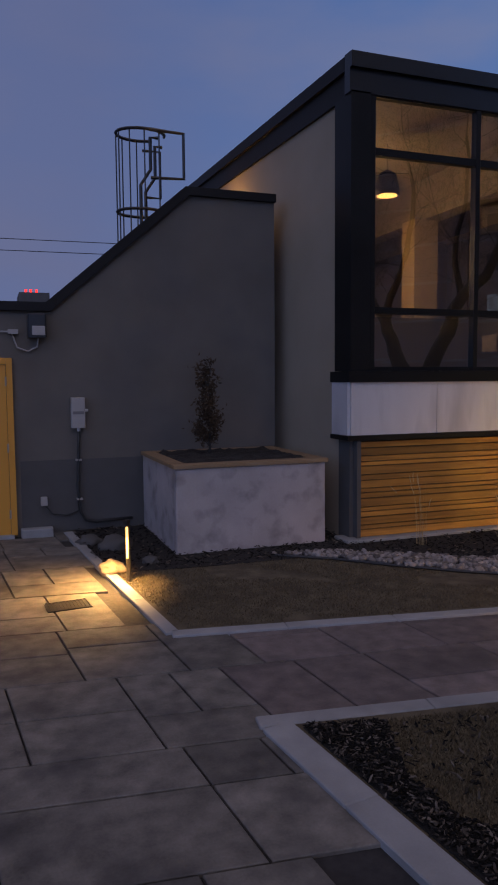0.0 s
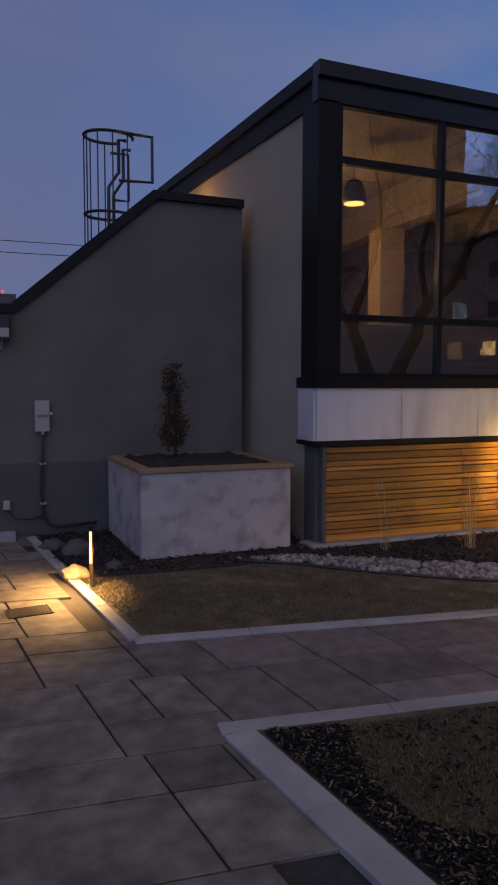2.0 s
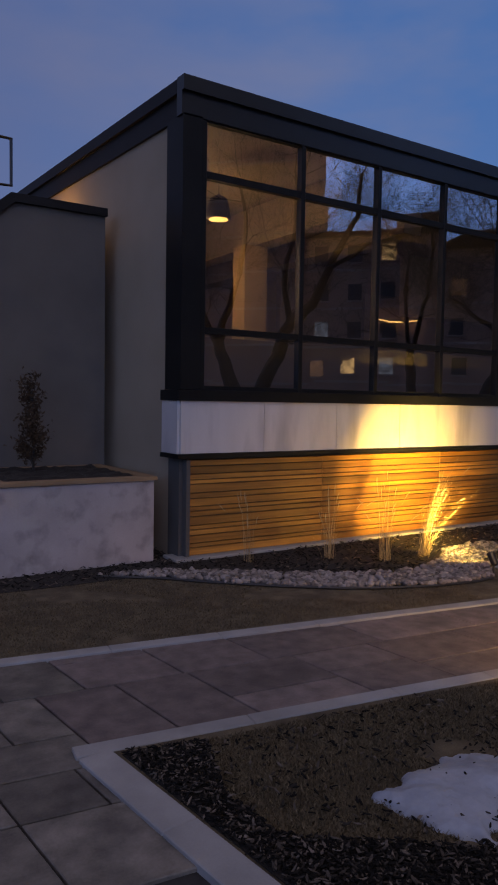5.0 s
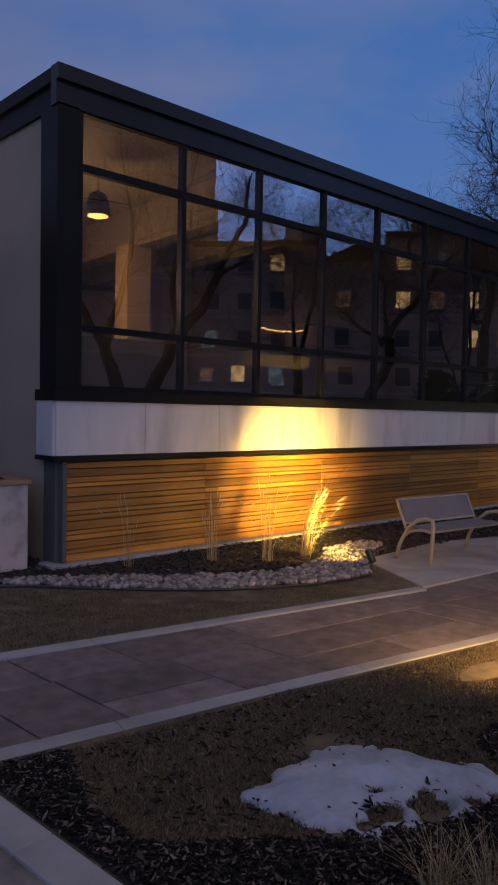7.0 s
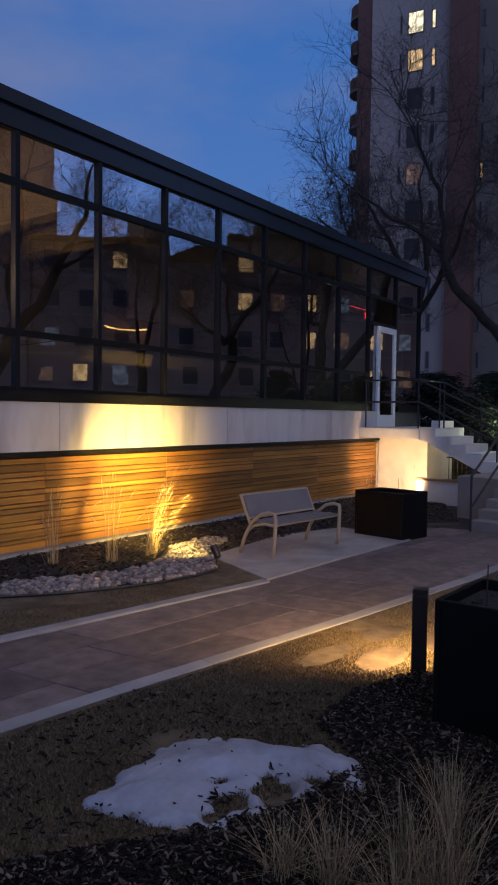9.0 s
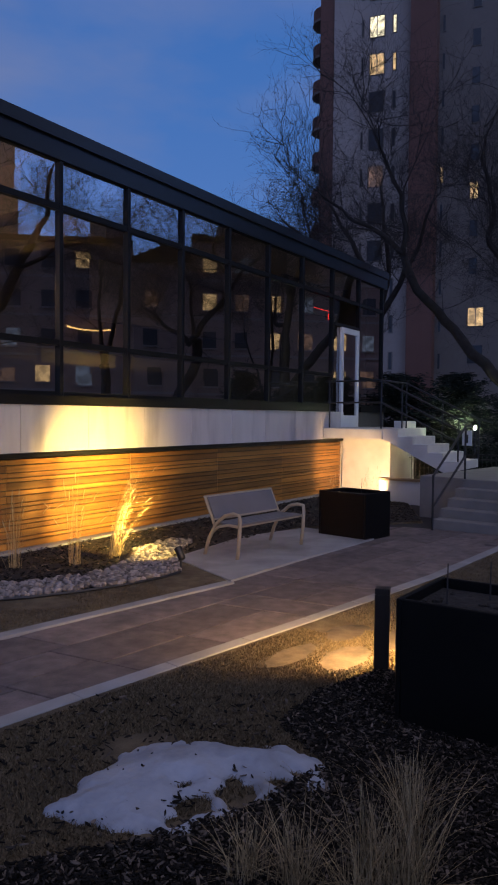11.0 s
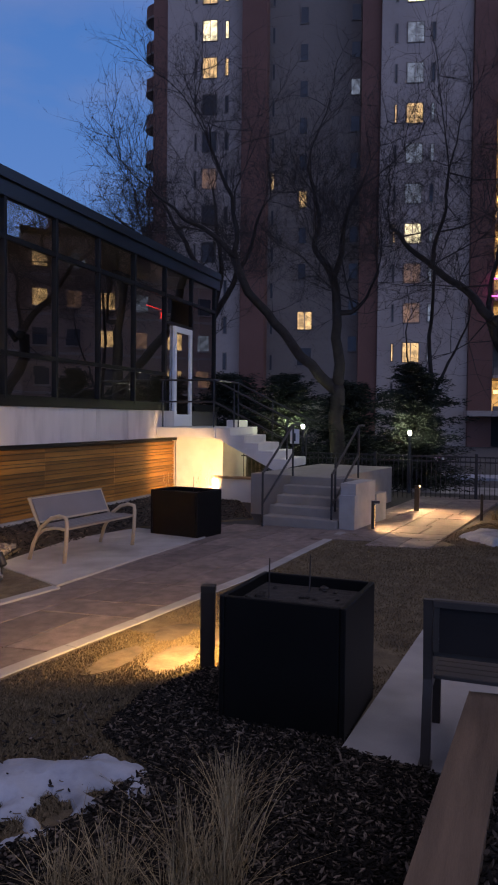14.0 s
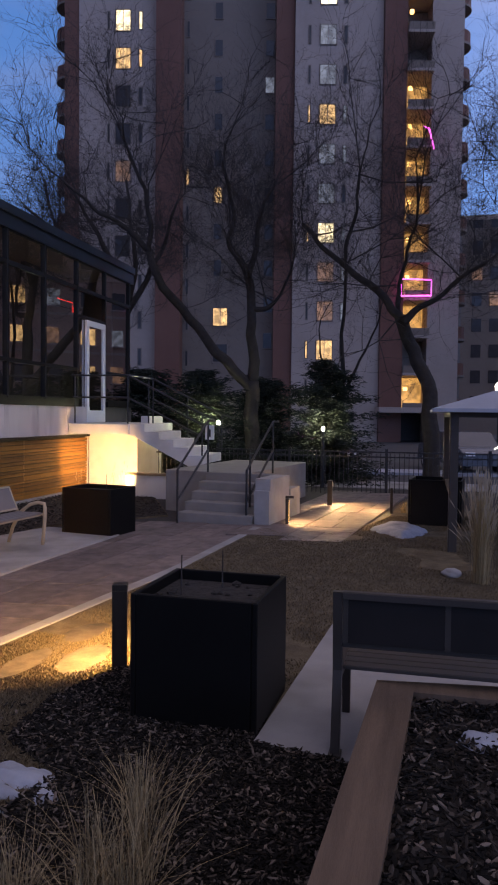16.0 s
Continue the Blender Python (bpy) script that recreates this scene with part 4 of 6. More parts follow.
def dark_bench():
    b = thing("dark_bench", pose(4.17, 0.28, 0.026, 0, 0, -90), "dark metal bench with panelled back on the concrete pad", "bench", "garden benches")
    L = 1.75
    for x in (0.0, L - 0.05):
        part("back_leg", Shape().prism([(-0.02, 0.0), (0.03, 0.0), (0.11, 0.45), (0.055, 0.90), (0.015, 0.90), (0.06, 0.45)], x, x + 0.05, "x"), "dark_metal", b)
        part("front_leg", B(x, x + 0.05, 0.58, 0.63, 0, 0.43, ch=0.006), "dark_metal", b)
        part("seat_bearer", B(x, x + 0.05, 0.06, 0.63, 0.40, 0.438), "dark_metal", b)
        part("foot", B(x - 0.01, x + 0.06, -0.04, 0.05, -0.002, 0.012), "dark_metal", b)
    part("top_rail", B(0.05, L - 0.05, 0.005, 0.055, 0.865, 0.905, ch=0.006), "dark_metal", b)
    part("lower_rail", B(0.05, L - 0.05, 0.055, 0.095, 0.585, 0.615, ch=0.006), "dark_metal", b)
    for i in range(3):
        x0 = 0.06 + i * (L - 0.12) / 3
        part("back_panel", B(x0 + 0.02, x0 + (L - 0.12) / 3 - 0.004, 0.03, 0.045, 0.618, 0.86), "dark_panel", b)
        part("back_bar", B(x0 - 0.006, x0 + 0.024, 0.028, 0.06, 0.616, 0.864), "dark_metal", b)
    for i in range(6):
        part("seat_slat", B(0.052, L - 0.052, 0.12 + 0.085 * i, 0.195 + 0.085 * i, 0.44, 0.462, ch=0.005), "dark_metal", b)


dark_bench()


# ---- raised timber bed ----
bed = thing("raised_bed", None, "raised bed edged with broad brown timbers", "raised bed")
TOP = 0.42
part("timber", Shape().prism([(0.9, 0.238), (2.46, 0.147), (4.30, 0.04), (4.17, -0.16), (2.52, -0.07), (0.9, 0.018)], 0.0, TOP), "timber", bed)
part("timber", Shape().prism([(4.302, 0.036), (4.37, -0.555), (4.65, -3.0), (4.44, -3.0), (4.17, -0.535), (4.172, -0.164)], 0.0, TOP - 0.003), "timber", bed)
BED_FILL = [(0.9, 0.02), (2.52, -0.07), (4.17, -0.16), (4.44, -3.0), (0.9, -3.0)]
part("soil", Shape().prism(BED_FILL, 0.0, TOP - 0.06), "mulch", bed)
vs, fs = shards(BED_FILL, 22000, 0.027, TOP - 0.05)
tagged(raw("bark_chips", vs, fs, "chip"), "loose bark chips filling the raised bed", "mulch", kind="stuff")


# ---- path lights and spotlights ----
def path_light(x, y, h, ang, label, w=0.075, d=0.10, lens_from=0.1):
    p = thing("path_light", pose(x, y, 0.0, 0, 0, ang), label, "path light", "garden path lights")
    part("post", B(-w / 2, w / 2, 0.0, d * 0.4, 0, h, ch=0.004), "bronze", p)
    part("head", B(-w / 2, w / 2, -d * 0.6, d * 0.4 - 0.001, h + 0.001, h + 0.045, ch=0.004), "bronze", p)
    part("lens", B(-w / 2 + 0.012, w / 2 - 0.012, -0.006, -0.001, h * lens_from, h - 0.03), "glow", p, "glowing warm lens")
    return p


path_light(1.12, 7.16, 0.62, -48, "slim bronze path light glowing beside the paving", 0.05, 0.06, 0.42)
path_light(5.13, 1.95, 0.60, 108, "square black path light standing beside the cube planter", 0.11, 0.10)
path_light(12.43, 2.03, 0.46, 20, "slim bronze path light by the stair wall", 0.05, 0.14)
path_light(15.2, 1.66, 0.50, 90, "slim black path light beside the far path", 0.1, 0.10)
path_light(14.4, 0.36, 0.46, 90, "slim path light at the planting bed", 0.05, 0.10)


def spotlight(x, y, ang, tilt, label):
    s = thing("spotlight", pose(x, y, 0.02, 0, 0, ang), label, "spotlight", "garden spotlights")
    part("stake", Shape().tube([(0, 0, -0.02), (0, 0, 0.13)], 0.014, 8), "black", s)
    part("bracket", B(-0.03, 0.03, -0.012, 0.012, 0.11, 0.15), "black", s)
    m = Matrix.Translation((0, 0, 0.17)) @ Matrix.Rotation(radians(tilt), 4, "X")
    body = Shape().tube([m @ Vector(p) for p in ((0, 0, -0.06), (0, 0, -0.05), (0, 0, 0.10), (0, 0, 0.105))], [0.025, 0.044, 0.05, 0.054], 12)
    part("head", body, "black", s, smooth=True)
    part("lens", Shape().tube([m @ Vector(p) for p in ((0, 0, 0.106), (0, 0, 0.108))], 0.042, 12), "glow_hot", s, "bright warm lens")


spotlight(7.05, 5.40, -15, -38, "small black garden spotlight aimed at the wood cladding")
spotlight(14.8, 6.3, -60, -50, "small black garden spotlight under the landing")


# ---- snow, rocks ----
def edge_distance(x, y, poly):
    best = 9.0
    for (xa, ya), (xb, yb) in zip(poly, poly[1:] + poly[:1]):
        dx, dy = xb - xa, yb - ya
        q = max(0.0, min(1.0, ((x - xa) * dx + (y - ya) * dy) / (dx * dx + dy * dy)))
        best = min(best, math.hypot(x - xa - q * dx, y - ya - q * dy))
    return best if inside(x, y, poly) else -best


def snow_patch(poly, h, step, label, holes=(), base=0.022):
    """A thin thawing sheet with a ragged edge and melted holes."""
    xs, ys = [p[0] for p in poly], [p[1] for p in poly]
    nx, ny = int((max(xs) - min(xs) + 0.4) / step), int((max(ys) - min(ys) + 0.4) / step)
    at, vs, fs = {}, [], []
    for i in range(nx):
        for j in range(ny):
            x, y = min(xs) - 0.2 + i * step, min(ys) - 0.2 + j * step
            d = edge_distance(x, y, poly) + 0.085 * noise.noise((x * 5, y * 5, 1)) + 0.035 * noise.noise((x * 17, y * 17, 2))
            for hx, hy, hr in holes:
                d = min(d, math.hypot(x - hx, y - hy) - hr + 0.07 * noise.noise((x * 9, y * 9, 7)))
            if d > -0.05:
                lift = min(1.0, max(d, 0.0) / 0.16) ** 0.55
                at[i, j] = len(vs)
                vs.append((x, y, base + min(d, 0.0) * 1.2 + lift * h * (0.8 + 0.5 * noise.noise((x * 3, y * 3, 5))) + 0.006 * noise.noise((x * 22, y * 22, 3))))
    for (i, j), k in at.items():
        if (i + 1, j) in at and (i + 1, j + 1) in at and (i, j + 1) in at:
            fs.append((k, at[i + 1, j], at[i + 1, j + 1], at[i, j + 1]))
    tagged(raw("snow_patch", vs, fs, "snow", smooth=True), label, "snow")


snow_patch([(2.45, 2.52), (2.66, 2.58), (2.9, 2.62), (3.22, 2.54), (3.42, 2.34), (3.55, 2.10), (3.64, 1.85), (3.56, 1.58), (3.38, 1.54), (3.2, 1.66), (3.02, 1.80), (2.85, 1.80), (2.68, 1.86), (2.56, 2.05), (2.46, 2.3)], 0.066, 0.016, "thawing snow patch with bark chips on it", [(2.88, 1.98, 0.11), (3.06, 1.84, 0.11), (3.30, 1.70, 0.07), (2.72, 1.96, 0.05), (3.18, 1.94, 0.045), (2.98, 2.1, 0.03), (3.42, 1.7, 0.05)])
snow_patch([(11.5, 0.1), (11.95, 0.45), (12.2, 0.62), (12.9, 0.35), (13.0, 0.0), (12.2, -0.3), (11.6, -0.1)], 0.10, 0.03, "thawing heap of snow on the far lawn")

bed_snow = [(3.74, -0.36), (3.82, -0.40), (3.86, -0.60), (3.72, -0.62), (3.66, -0.48)]
snow_patch(bed_snow, 0.028, 0.02, "small remnant of snow on the raised bed", (), TOP - 0.03)


def boulder(x, y, z, r, seed, label, mat="rock"):
    bm = bmesh.new()
    bmesh.ops.create_icosphere(bm, subdivisions=3, radius=r)
    for v in bm.verts:
        d = v.co.normalized()
        v.co *= 0.85 + 0.35 * noise.noise(d * 1.6 + Vector((seed, 0, 0)))
        v.co.z *= 0.6
    me = bpy.data.meshes.new("boulder")
    bm.to_mesh(me)
    bm.free()
    ob = tagged(part("boulder", me, mat, None, label, smooth=True), "", "rock", "garden boulders")
    ob.matrix_basis = pose(x, y, z)


boulder(1.02, 7.62, 0.05, 0.17, 1, "sandy boulder beside the path light")
boulder(1.25, 8.75, 0.04, 0.24, 4, "dark flat rock in the mulch", "dado")
boulder(0.98, 9.15, 0.03, 0.18, 8, "dark flat rock against the wall", "dado")
boulder(1.5, 7.85, 0.03, 0.12, 6, "small rock by the planter", "dado")
boulder(9.0, -0.55, 0.05, 0.13, 9, "pale stone by the tall grass", "kerb")


stepping = thing("stepping_stones", None, "irregular flat stepping stones sunk in the lawn behind the path light", "stepping stones")
for k, (x, y, a, b, turn_) in enumerate(STONES):
    g = random.Random(50 + k)
    ring = [(a * g.uniform(0.85, 1.1) * math.cos(q), b * g.uniform(0.85, 1.15) * math.sin(q)) for q in [2 * math.pi * i / 9 for i in range(9)]]
    part("stone", Shape().prism(ring, 0.0, 0.0155 + 0.001 * k), "stepping", stepping).matrix_basis = pose(x, y, 0, 0, 0, turn_)


# ---- ornamental grasses ----
def grass_clump(name, x, y, n, height, spread, lean, seed, label, seedheads=0, base=0.02):
    g = random.Random(seed)
    c = thing(name, pose(x, y, base), label, "ornamental grass", "ornamental grass clumps")
    vs, fs, heads = [], [], Shape()
    for i in range(n):
        a = g.uniform(0, 6.28)
        out = abs(g.gauss(0, 1)) * spread
        h = height * g.uniform(0.45, 1.0)
        bx, by = g.gauss(0, 0.035), g.gauss(0, 0.035)
        tx, ty = bx + math.cos(a) * out + lean[0] * h, by + math.sin(a) * out + lean[1] * h
        w = g.uniform(0.0014, 0.0030)
        sx, sy = -math.sin(a) * w, math.cos(a) * w
        k = len(vs)
        for q in (0.0, 0.35, 0.7, 1.0):
            px, py, pz = bx + (tx - bx) * q ** 1.7, by + (ty - by) * q ** 1.7, h * (q - 0.18 * q ** 3 * out / max(spread, 0.01) * 0.4)
            f = 1.0 - 0.75 * q
            vs += [(px - sx * f, py - sy * f, pz), (px + sx * f, py + sy * f, pz)]
        fs += [(k + 2 * j, k + 2 * j + 1, k + 2 * j + 3, k + 2 * j + 2) for j in range(3)]
        if i < seedheads:
            tip = Vector(vs[-1])
            way = (tip - Vector(vs[-3])).normalized()
            heads.tube([tip - way * 0.02, tip + way * 0.06, tip + way * 0.13 + Vector((0.01, 0, -0.015))], [0.0015, 0.005, 0.0015], 5)
    raw("blades", vs, fs, "tall" if name == "feather_grass" else "fountain", c)
    if seedheads:
        part("seed_heads", heads, "tan", c)


grass_clump("feather_grass", 7.08, 6.56, 64, 1.45, 0.20, (0.36, -0.05), 1, "tall dry feather grass glowing in the spotlight", 7)
grass_clump("feather_grass", 7.10, 6.55, 36, 1.0, 0.50, (0.85, -0.1), 2, "dry arching grass at the foot of the cladding")
grass_clump("feather_grass", 6.46, 6.64, 46, 1.15, 0.20, (0.02, 0), 3, "upright dry grass before the wood cladding", 16)
grass_clump("feather_grass", 5.92, 7.10, 60, 0.90, 0.26, (0, 0), 4, "sparse dry grass before the wood cladding", 12)
grass_clump("feather_grass", 4.85, 7.42, 22, 0.85, 0.12, (-0.08, 0), 5, "thin dry grass stalks before the wood cladding", 10)
for k, (x, y, h) in enumerate(((2.80, 1.02, 0.55), (2.60, 1.26, 0.40), (2.95, 0.90, 0.6), (2.72, 0.84, 0.5), (2.55, 0.95, 0.45), (3.3, 1.05, 0.45), (2.55, 1.45, 0.3))):
    grass_clump("fountain_grass", x, y, 130, h * 0.8, 0.19, (0.02, 0.02), 20 + k, "straw-coloured clump of dry fountain grass")
grass_clump("feather_grass", 8.7, -0.86, 760, 1.22, 0.13, (0.0, 0.0), 40, "dense upright clump of dry feather grass", 260)
grass_clump("fountain_grass", 14.5, 0.12, 90, 0.3, 0.2, (0, 0), 42, "low dry tuft by the path light")
grass_clump("fountain_grass", 10.7, 6.6, 100, 0.4, 0.2, (0, 0), 43, "low dry tuft behind the bench")
grass_clump("feather_grass", 10.9, -1.5, 120, 1.1, 0.15, (0, 0), 44, "dry upright grass by the gazebo")
for x, y in ((14.9, 6.4), (15.2, 6.3), (14.3, 6.9)):
    grass_clump("feather_grass", x, y, 16, 0.75, 0.06, (0.03, 0), int(x * 10), "few dry stalks against the white wall", 6)

# ---- things on the walls ----
box = thing("electric_box", pose(0.885, YW - 0.005, 1.46), "grey electrical box on the stuccoed wall", "electrical box")
part("case", B(0, 0.19, -0.12, 0, 0, 0.42, ch=0.01), "grey_box", box)
part("lid_strip", B(0.02, 0.17, -0.126, -0.121, 0.19, 0.23), "mesh", box)
part("knob", Shape().tube([(0.19, -0.06, 0.24), (0.235, -0.06, 0.24)], 0.02, 8), "door_white", box)
part("fitting", Shape().tube([(0.10, -0.06, -0.05), (0.10, -0.06, 0.0)], 0.022, 8), "door_white", box)
conduit = thing("conduit", pose(0.985, YW - 0.07, 0.05), "black cable conduit running down to the planter", "conduit")
part("pipe", Shape().tube([(0, 0, 1.36), (-0.01, 0, 1.1), (-0.03, 0, 0.6), (-0.01, 0, 0.25), (0.06, 0, 0.12), (0.2, 0, 0.08), (0.72, 0, 0.10)], 0.022, 8), "wire", conduit, smooth=True)
for z in (0.4, 0.95):
    part("clip", B(-0.05, 0.03, -0.02, 0.06, z, z + 0.025), "grey_box", conduit)
outlet = thing("outdoor_outlet", pose(0.45, YW - 0.005, 0.40), "small grey weatherproof socket with a cable", "socket")
part("cover", B(0, 0.09, -0.06, 0, 0, 0.12, ch=0.008), "grey_box", outlet)
part("cable", Shape().tube([(0.06, -0.04, 0.0), (0.15, -0.05, -0.12), (0.35, -0.05, -0.15), (0.55, -0.05, -0.08)], 0.012, 6), "wire", outlet)
wl = thing("wall_light", pose(0.35, YW - 0.005, 2.69), "black wall light that is switched off", "wall light")
part("housing", B(0, 0.24, -0.18, 0, 0.0, 0.32, ch=0.02), "black", wl)
part("diffuser", B(0.05, 0.22, -0.2, -0.181, 0.03, 0.15, ch=0.008), "grey_box", wl)
part("cable", Shape().tube([(0.14, -0.03, 0.0), (0.12, -0.03, -0.12), (0.0, -0.03, -0.18), (-0.14, -0.03, -0.13), (-0.18, -0.03, 0.0), (-0.22, -0.03, 0.08), (-0.6, -0.03, 0.08)], 0.012, 6), "grey_box", wl)
part("junction", B(-0.25, -0.12, -0.06, 0, 0.05, 0.11), "grey_box", wl)


def ladder_cage():
    """The hooped top of a fixed roof ladder."""
    c = thing("ladder_cage", pose(2.77, 14.0, 4.66), "black steel safety cage at the top of a roof ladder", "ladder cage")
    r = 0.47
    hoop = lambda z, a0, a1: [(r * math.cos(radians(a)), r * math.sin(radians(a)) * 0.8, z) for a in range(a0, a1 + 1, 12)]
    for z in (2.2, 0.72):
        part("hoop", Shape().tube(hoop(z, 60, 360), 0.03, 6), "black", c)
    for a in (90, 130, 170, 200, 235, 270, 310):
        x, y = r * math.cos(radians(a)), r * math.sin(radians(a)) * 0.8
        part("strap", Shape().tube([(x, y, -0.2), (x, y, 2.2)], 0.014, 6), "black", c)
    for x, y in ((0.2, -0.2), (0.4, 0.3)):
        part("stile", Shape().tube([(x - 0.25, y, -0.3), (x - 0.25, y, 1.2), (x - 0.05, y, 1.5), (x - 0.05, y, 2.1), (x + 0.1, y, 2.1)], 0.035, 6), "black", c)
    part("handrail", Shape().tube([(0.1, -0.36, 2.2), (0.78, -0.3, 2.2), (0.78, -0.3, 1.35), (0.15, -0.2, 1.35)], 0.035, 6), "black", c)
    part("handrail", Shape().tube([(0.1, 0.3, 2.0), (0.45, 0.3, 2.0), (0.45, 0.3, 1.1), (0.15, 0.3, 1.1)], 0.03, 6), "black", c)


ladder_cage()
drain = thing("drain_grate", pose(0.26, 6.45, 0.0, 0, 0, 4), "cast iron drain grate set flush in the paving", "drain")
part("frame", Shape().box(0, 0.40, 0, 0.012, -0.02, 0.007).box(0, 0.40, 0.268, 0.28, -0.02, 0.007).box(0, 0.012, 0.012, 0.268, -0.02, 0.007).box(0.388, 0.40, 0.012, 0.268, -0.02, 0.007), "black", drain)
part("sump", B(0.012, 0.388, 0.012, 0.268, -0.02, 0.0015), "black", drain)
for i in range(11):
    part("bar", B(0.03 + 0.032 * i, 0.044 + 0.032 * i, 0.013, 0.267, -0.01, 0.0065), "dark_metal", drain)
pend = thing("pendant_lamp", pose(5.50, 9.4, 4.82), "black bell pendant lamp hanging behind the window", "pendant lamp")
part("shade", Shape().tube([(0, 0, 0), (0, 0, 0.16), (0, 0, 0.30), (0, 0, 0.36)], [0.19, 0.17, 0.13, 0.03], 16), "black", pend, smooth=True)
part("bulb", Shape().tube([(0, 0, -0.012), (0, 0, -0.004)], 0.15, 14), "glow", pend, "glowing warm underside")
part("cord", Shape().tube([(0, 0, 0.36), (0, 0, 0.74)], 0.006, 5), "black", pend)
ex = thing("exit_sign", pose(16.55, 8.3, 4.38), "small red lit exit sign inside the pavilion", "sign")
part("case", B(0, 0.3, 0, 0.05, 0, 0.2), "black", ex)
part("lit_face", B(0.08, 0.2, -0.01, -0.001, 0.02, 0.18), "glow_red", ex)
# glowing strip standing for the sign's red light on a beam
part("lit_edge", B(-0.7, 0.1, -0.008, -0.001, 0.24, 0.252), "glow_red", ex)
part("hanger", B(-1.02, 0.3, 0.0, 0.05, 0.205, 0.28), "black", ex)

# ---- fence, gazebo, street ----
fence = thing("fence", pose(0, 0, -0.2), "black wrought iron fence along the street", "fence", kind="structure")
for y in np.arange(-9.0, 9.3, 2.4):
    part("fence_post", B(18.0, 18.07, y, y + 0.07, -0.06, 1.30), "black", fence)
for z in (0.12, 1.08, 1.2):
    part("fence_rail", B(18.02, 18.05, -9.0, 8.0, z, z + 0.035), "black", fence)
picket = B(18.027, 18.043, 0, 0.016, 0.06, 1.22).mesh("picket")
for k in range(150):
    part("picket", picket, "black", fence).location.y = -9.0 + 0.113 * k + 0.05
gaz = thing("gazebo", pose(10.62, -0.62, 0), "brown garden gazebo with a pale hipped roof", "gazebo")
for x, y in ((0, 0), (2.6, 0), (0, -2.6), (2.6, -2.6)):
    part("post", B(x - 0.06, x + 0.06, y - 0.06, y + 0.06, -0.03, 2.0, ch=0.008), "dark_metal", gaz)
part("beam", B(-0.08, 2.68, -0.06, 0.06, 1.89, 2.01), "dark_metal", gaz)
part("beam", B(-0.06, 0.06, -2.66, -0.061, 1.89, 2.01), "dark_metal", gaz)
part("beam", B(2.54, 2.66, -2.66, -0.061, 1.89, 2.01), "dark_metal", gaz)
part("roof", Shape().add([(-0.3, 0.3, 2.01), (2.9, 0.3, 2.01), (2.9, -2.9, 2.01), (-0.3, -2.9, 2.01), (1.3, -1.3, 2.5), (-0.3, 0.3, 1.96), (2.9, 0.3, 1.96), (2.9, -2.9, 1.96), (-0.3, -2.9, 1.96)], [(0, 1, 4), (1, 2, 4), (2, 3, 4), (3, 0, 4), (5, 6, 1, 0), (6, 7, 2, 1), (7, 8, 3, 2), (8, 5, 0, 3), (8, 7, 6, 5)]), "roofing", gaz)
part("low_rail", B(0.06, 2.5, -0.03, 0.03, 0.75, 0.82), "dark_metal", gaz)


def parked_car(m, label):
    c = thing("parked_car", m, label, "car", "parked cars")
    body = Shape().prism([(-2.2, 0.32), (-2.2, 0.75), (-1.9, 0.88), (-1.2, 0.95), (-0.55, 1.42), (0.85, 1.44), (1.6, 0.98), (2.1, 0.90), (2.2, 0.6), (2.2, 0.32)], -0.85, 0.85, "y")
    part("body", body, "car", c)
    for s in (-1, 1):
        part("window", Shape().prism([(-1.0, 0.97), (-0.5, 1.36), (0.78, 1.37), (1.3, 1.0)], s * 0.853 - 0.004, s * 0.853 + 0.004, "y"), "far_dark", c)
        part("headlight", B(-2.22, -2.1, s * 0.6 - 0.16, s * 0.6 + 0.16, 0.66, 0.78), "door_white", c)
        for x in (-1.35, 1.35):
            w = part("wheel", Shape().tube([(x, s * 0.72, 0.33), (x, s * 0.9, 0.33)], 0.33, 18), "rubber", c)
            part("rim", Shape().tube([(x, s * 0.885, 0.33), (x, s * 0.91, 0.33)], 0.2, 14), "grey_box", w)


parked_car(pose(23.8, 4.2, -0.06, 0, 0, 86), "grey saloon car parked beyond the fence")
parked_car(pose(27.5, -1.6, -0.06, 0, 0, 20), "dark car parked on the far side of the street")
tagged(part("street_snow", Shape().prism([(24.6, 2.2), (26.2, 2.5), (26.8, -4.0), (25.2, -5.0)], -0.06, 0.02), "snow"), "strip of trodden snow along the street", "snow", kind="structure")
tagged(part("street_pavement", Shape().prism([(19.5, 8), (21.5, 8), (21.5, -12), (19.5, -12)], -0.06, 0.0), "kerb"), "pale concrete pavement behind the fence", "pavement", kind="structure")


def street_lamp(x, y, h, label):
    s = thing("street_lamp", pose(x, y, -0.06), label, "street lamp", "street lamps")
    part("pole", Shape().tube([(0, 0, 0), (0, 0, h)], [0.06, 0.04], 8), "black", s)
    part("globe", Shape().tube([(0, 0, h), (0, 0, h + 0.03), (0, 0, h + 0.09), (0, 0, h + 0.12)], [0.02, 0.045, 0.045, 0.02], 12), "glow_white", s, smooth=True)


street_lamp(19.1, 5.22, 1.68, "short street lamp shining through the spruces")
street_lamp(19.2, 2.36, 1.55, "short street lamp behind the fence")


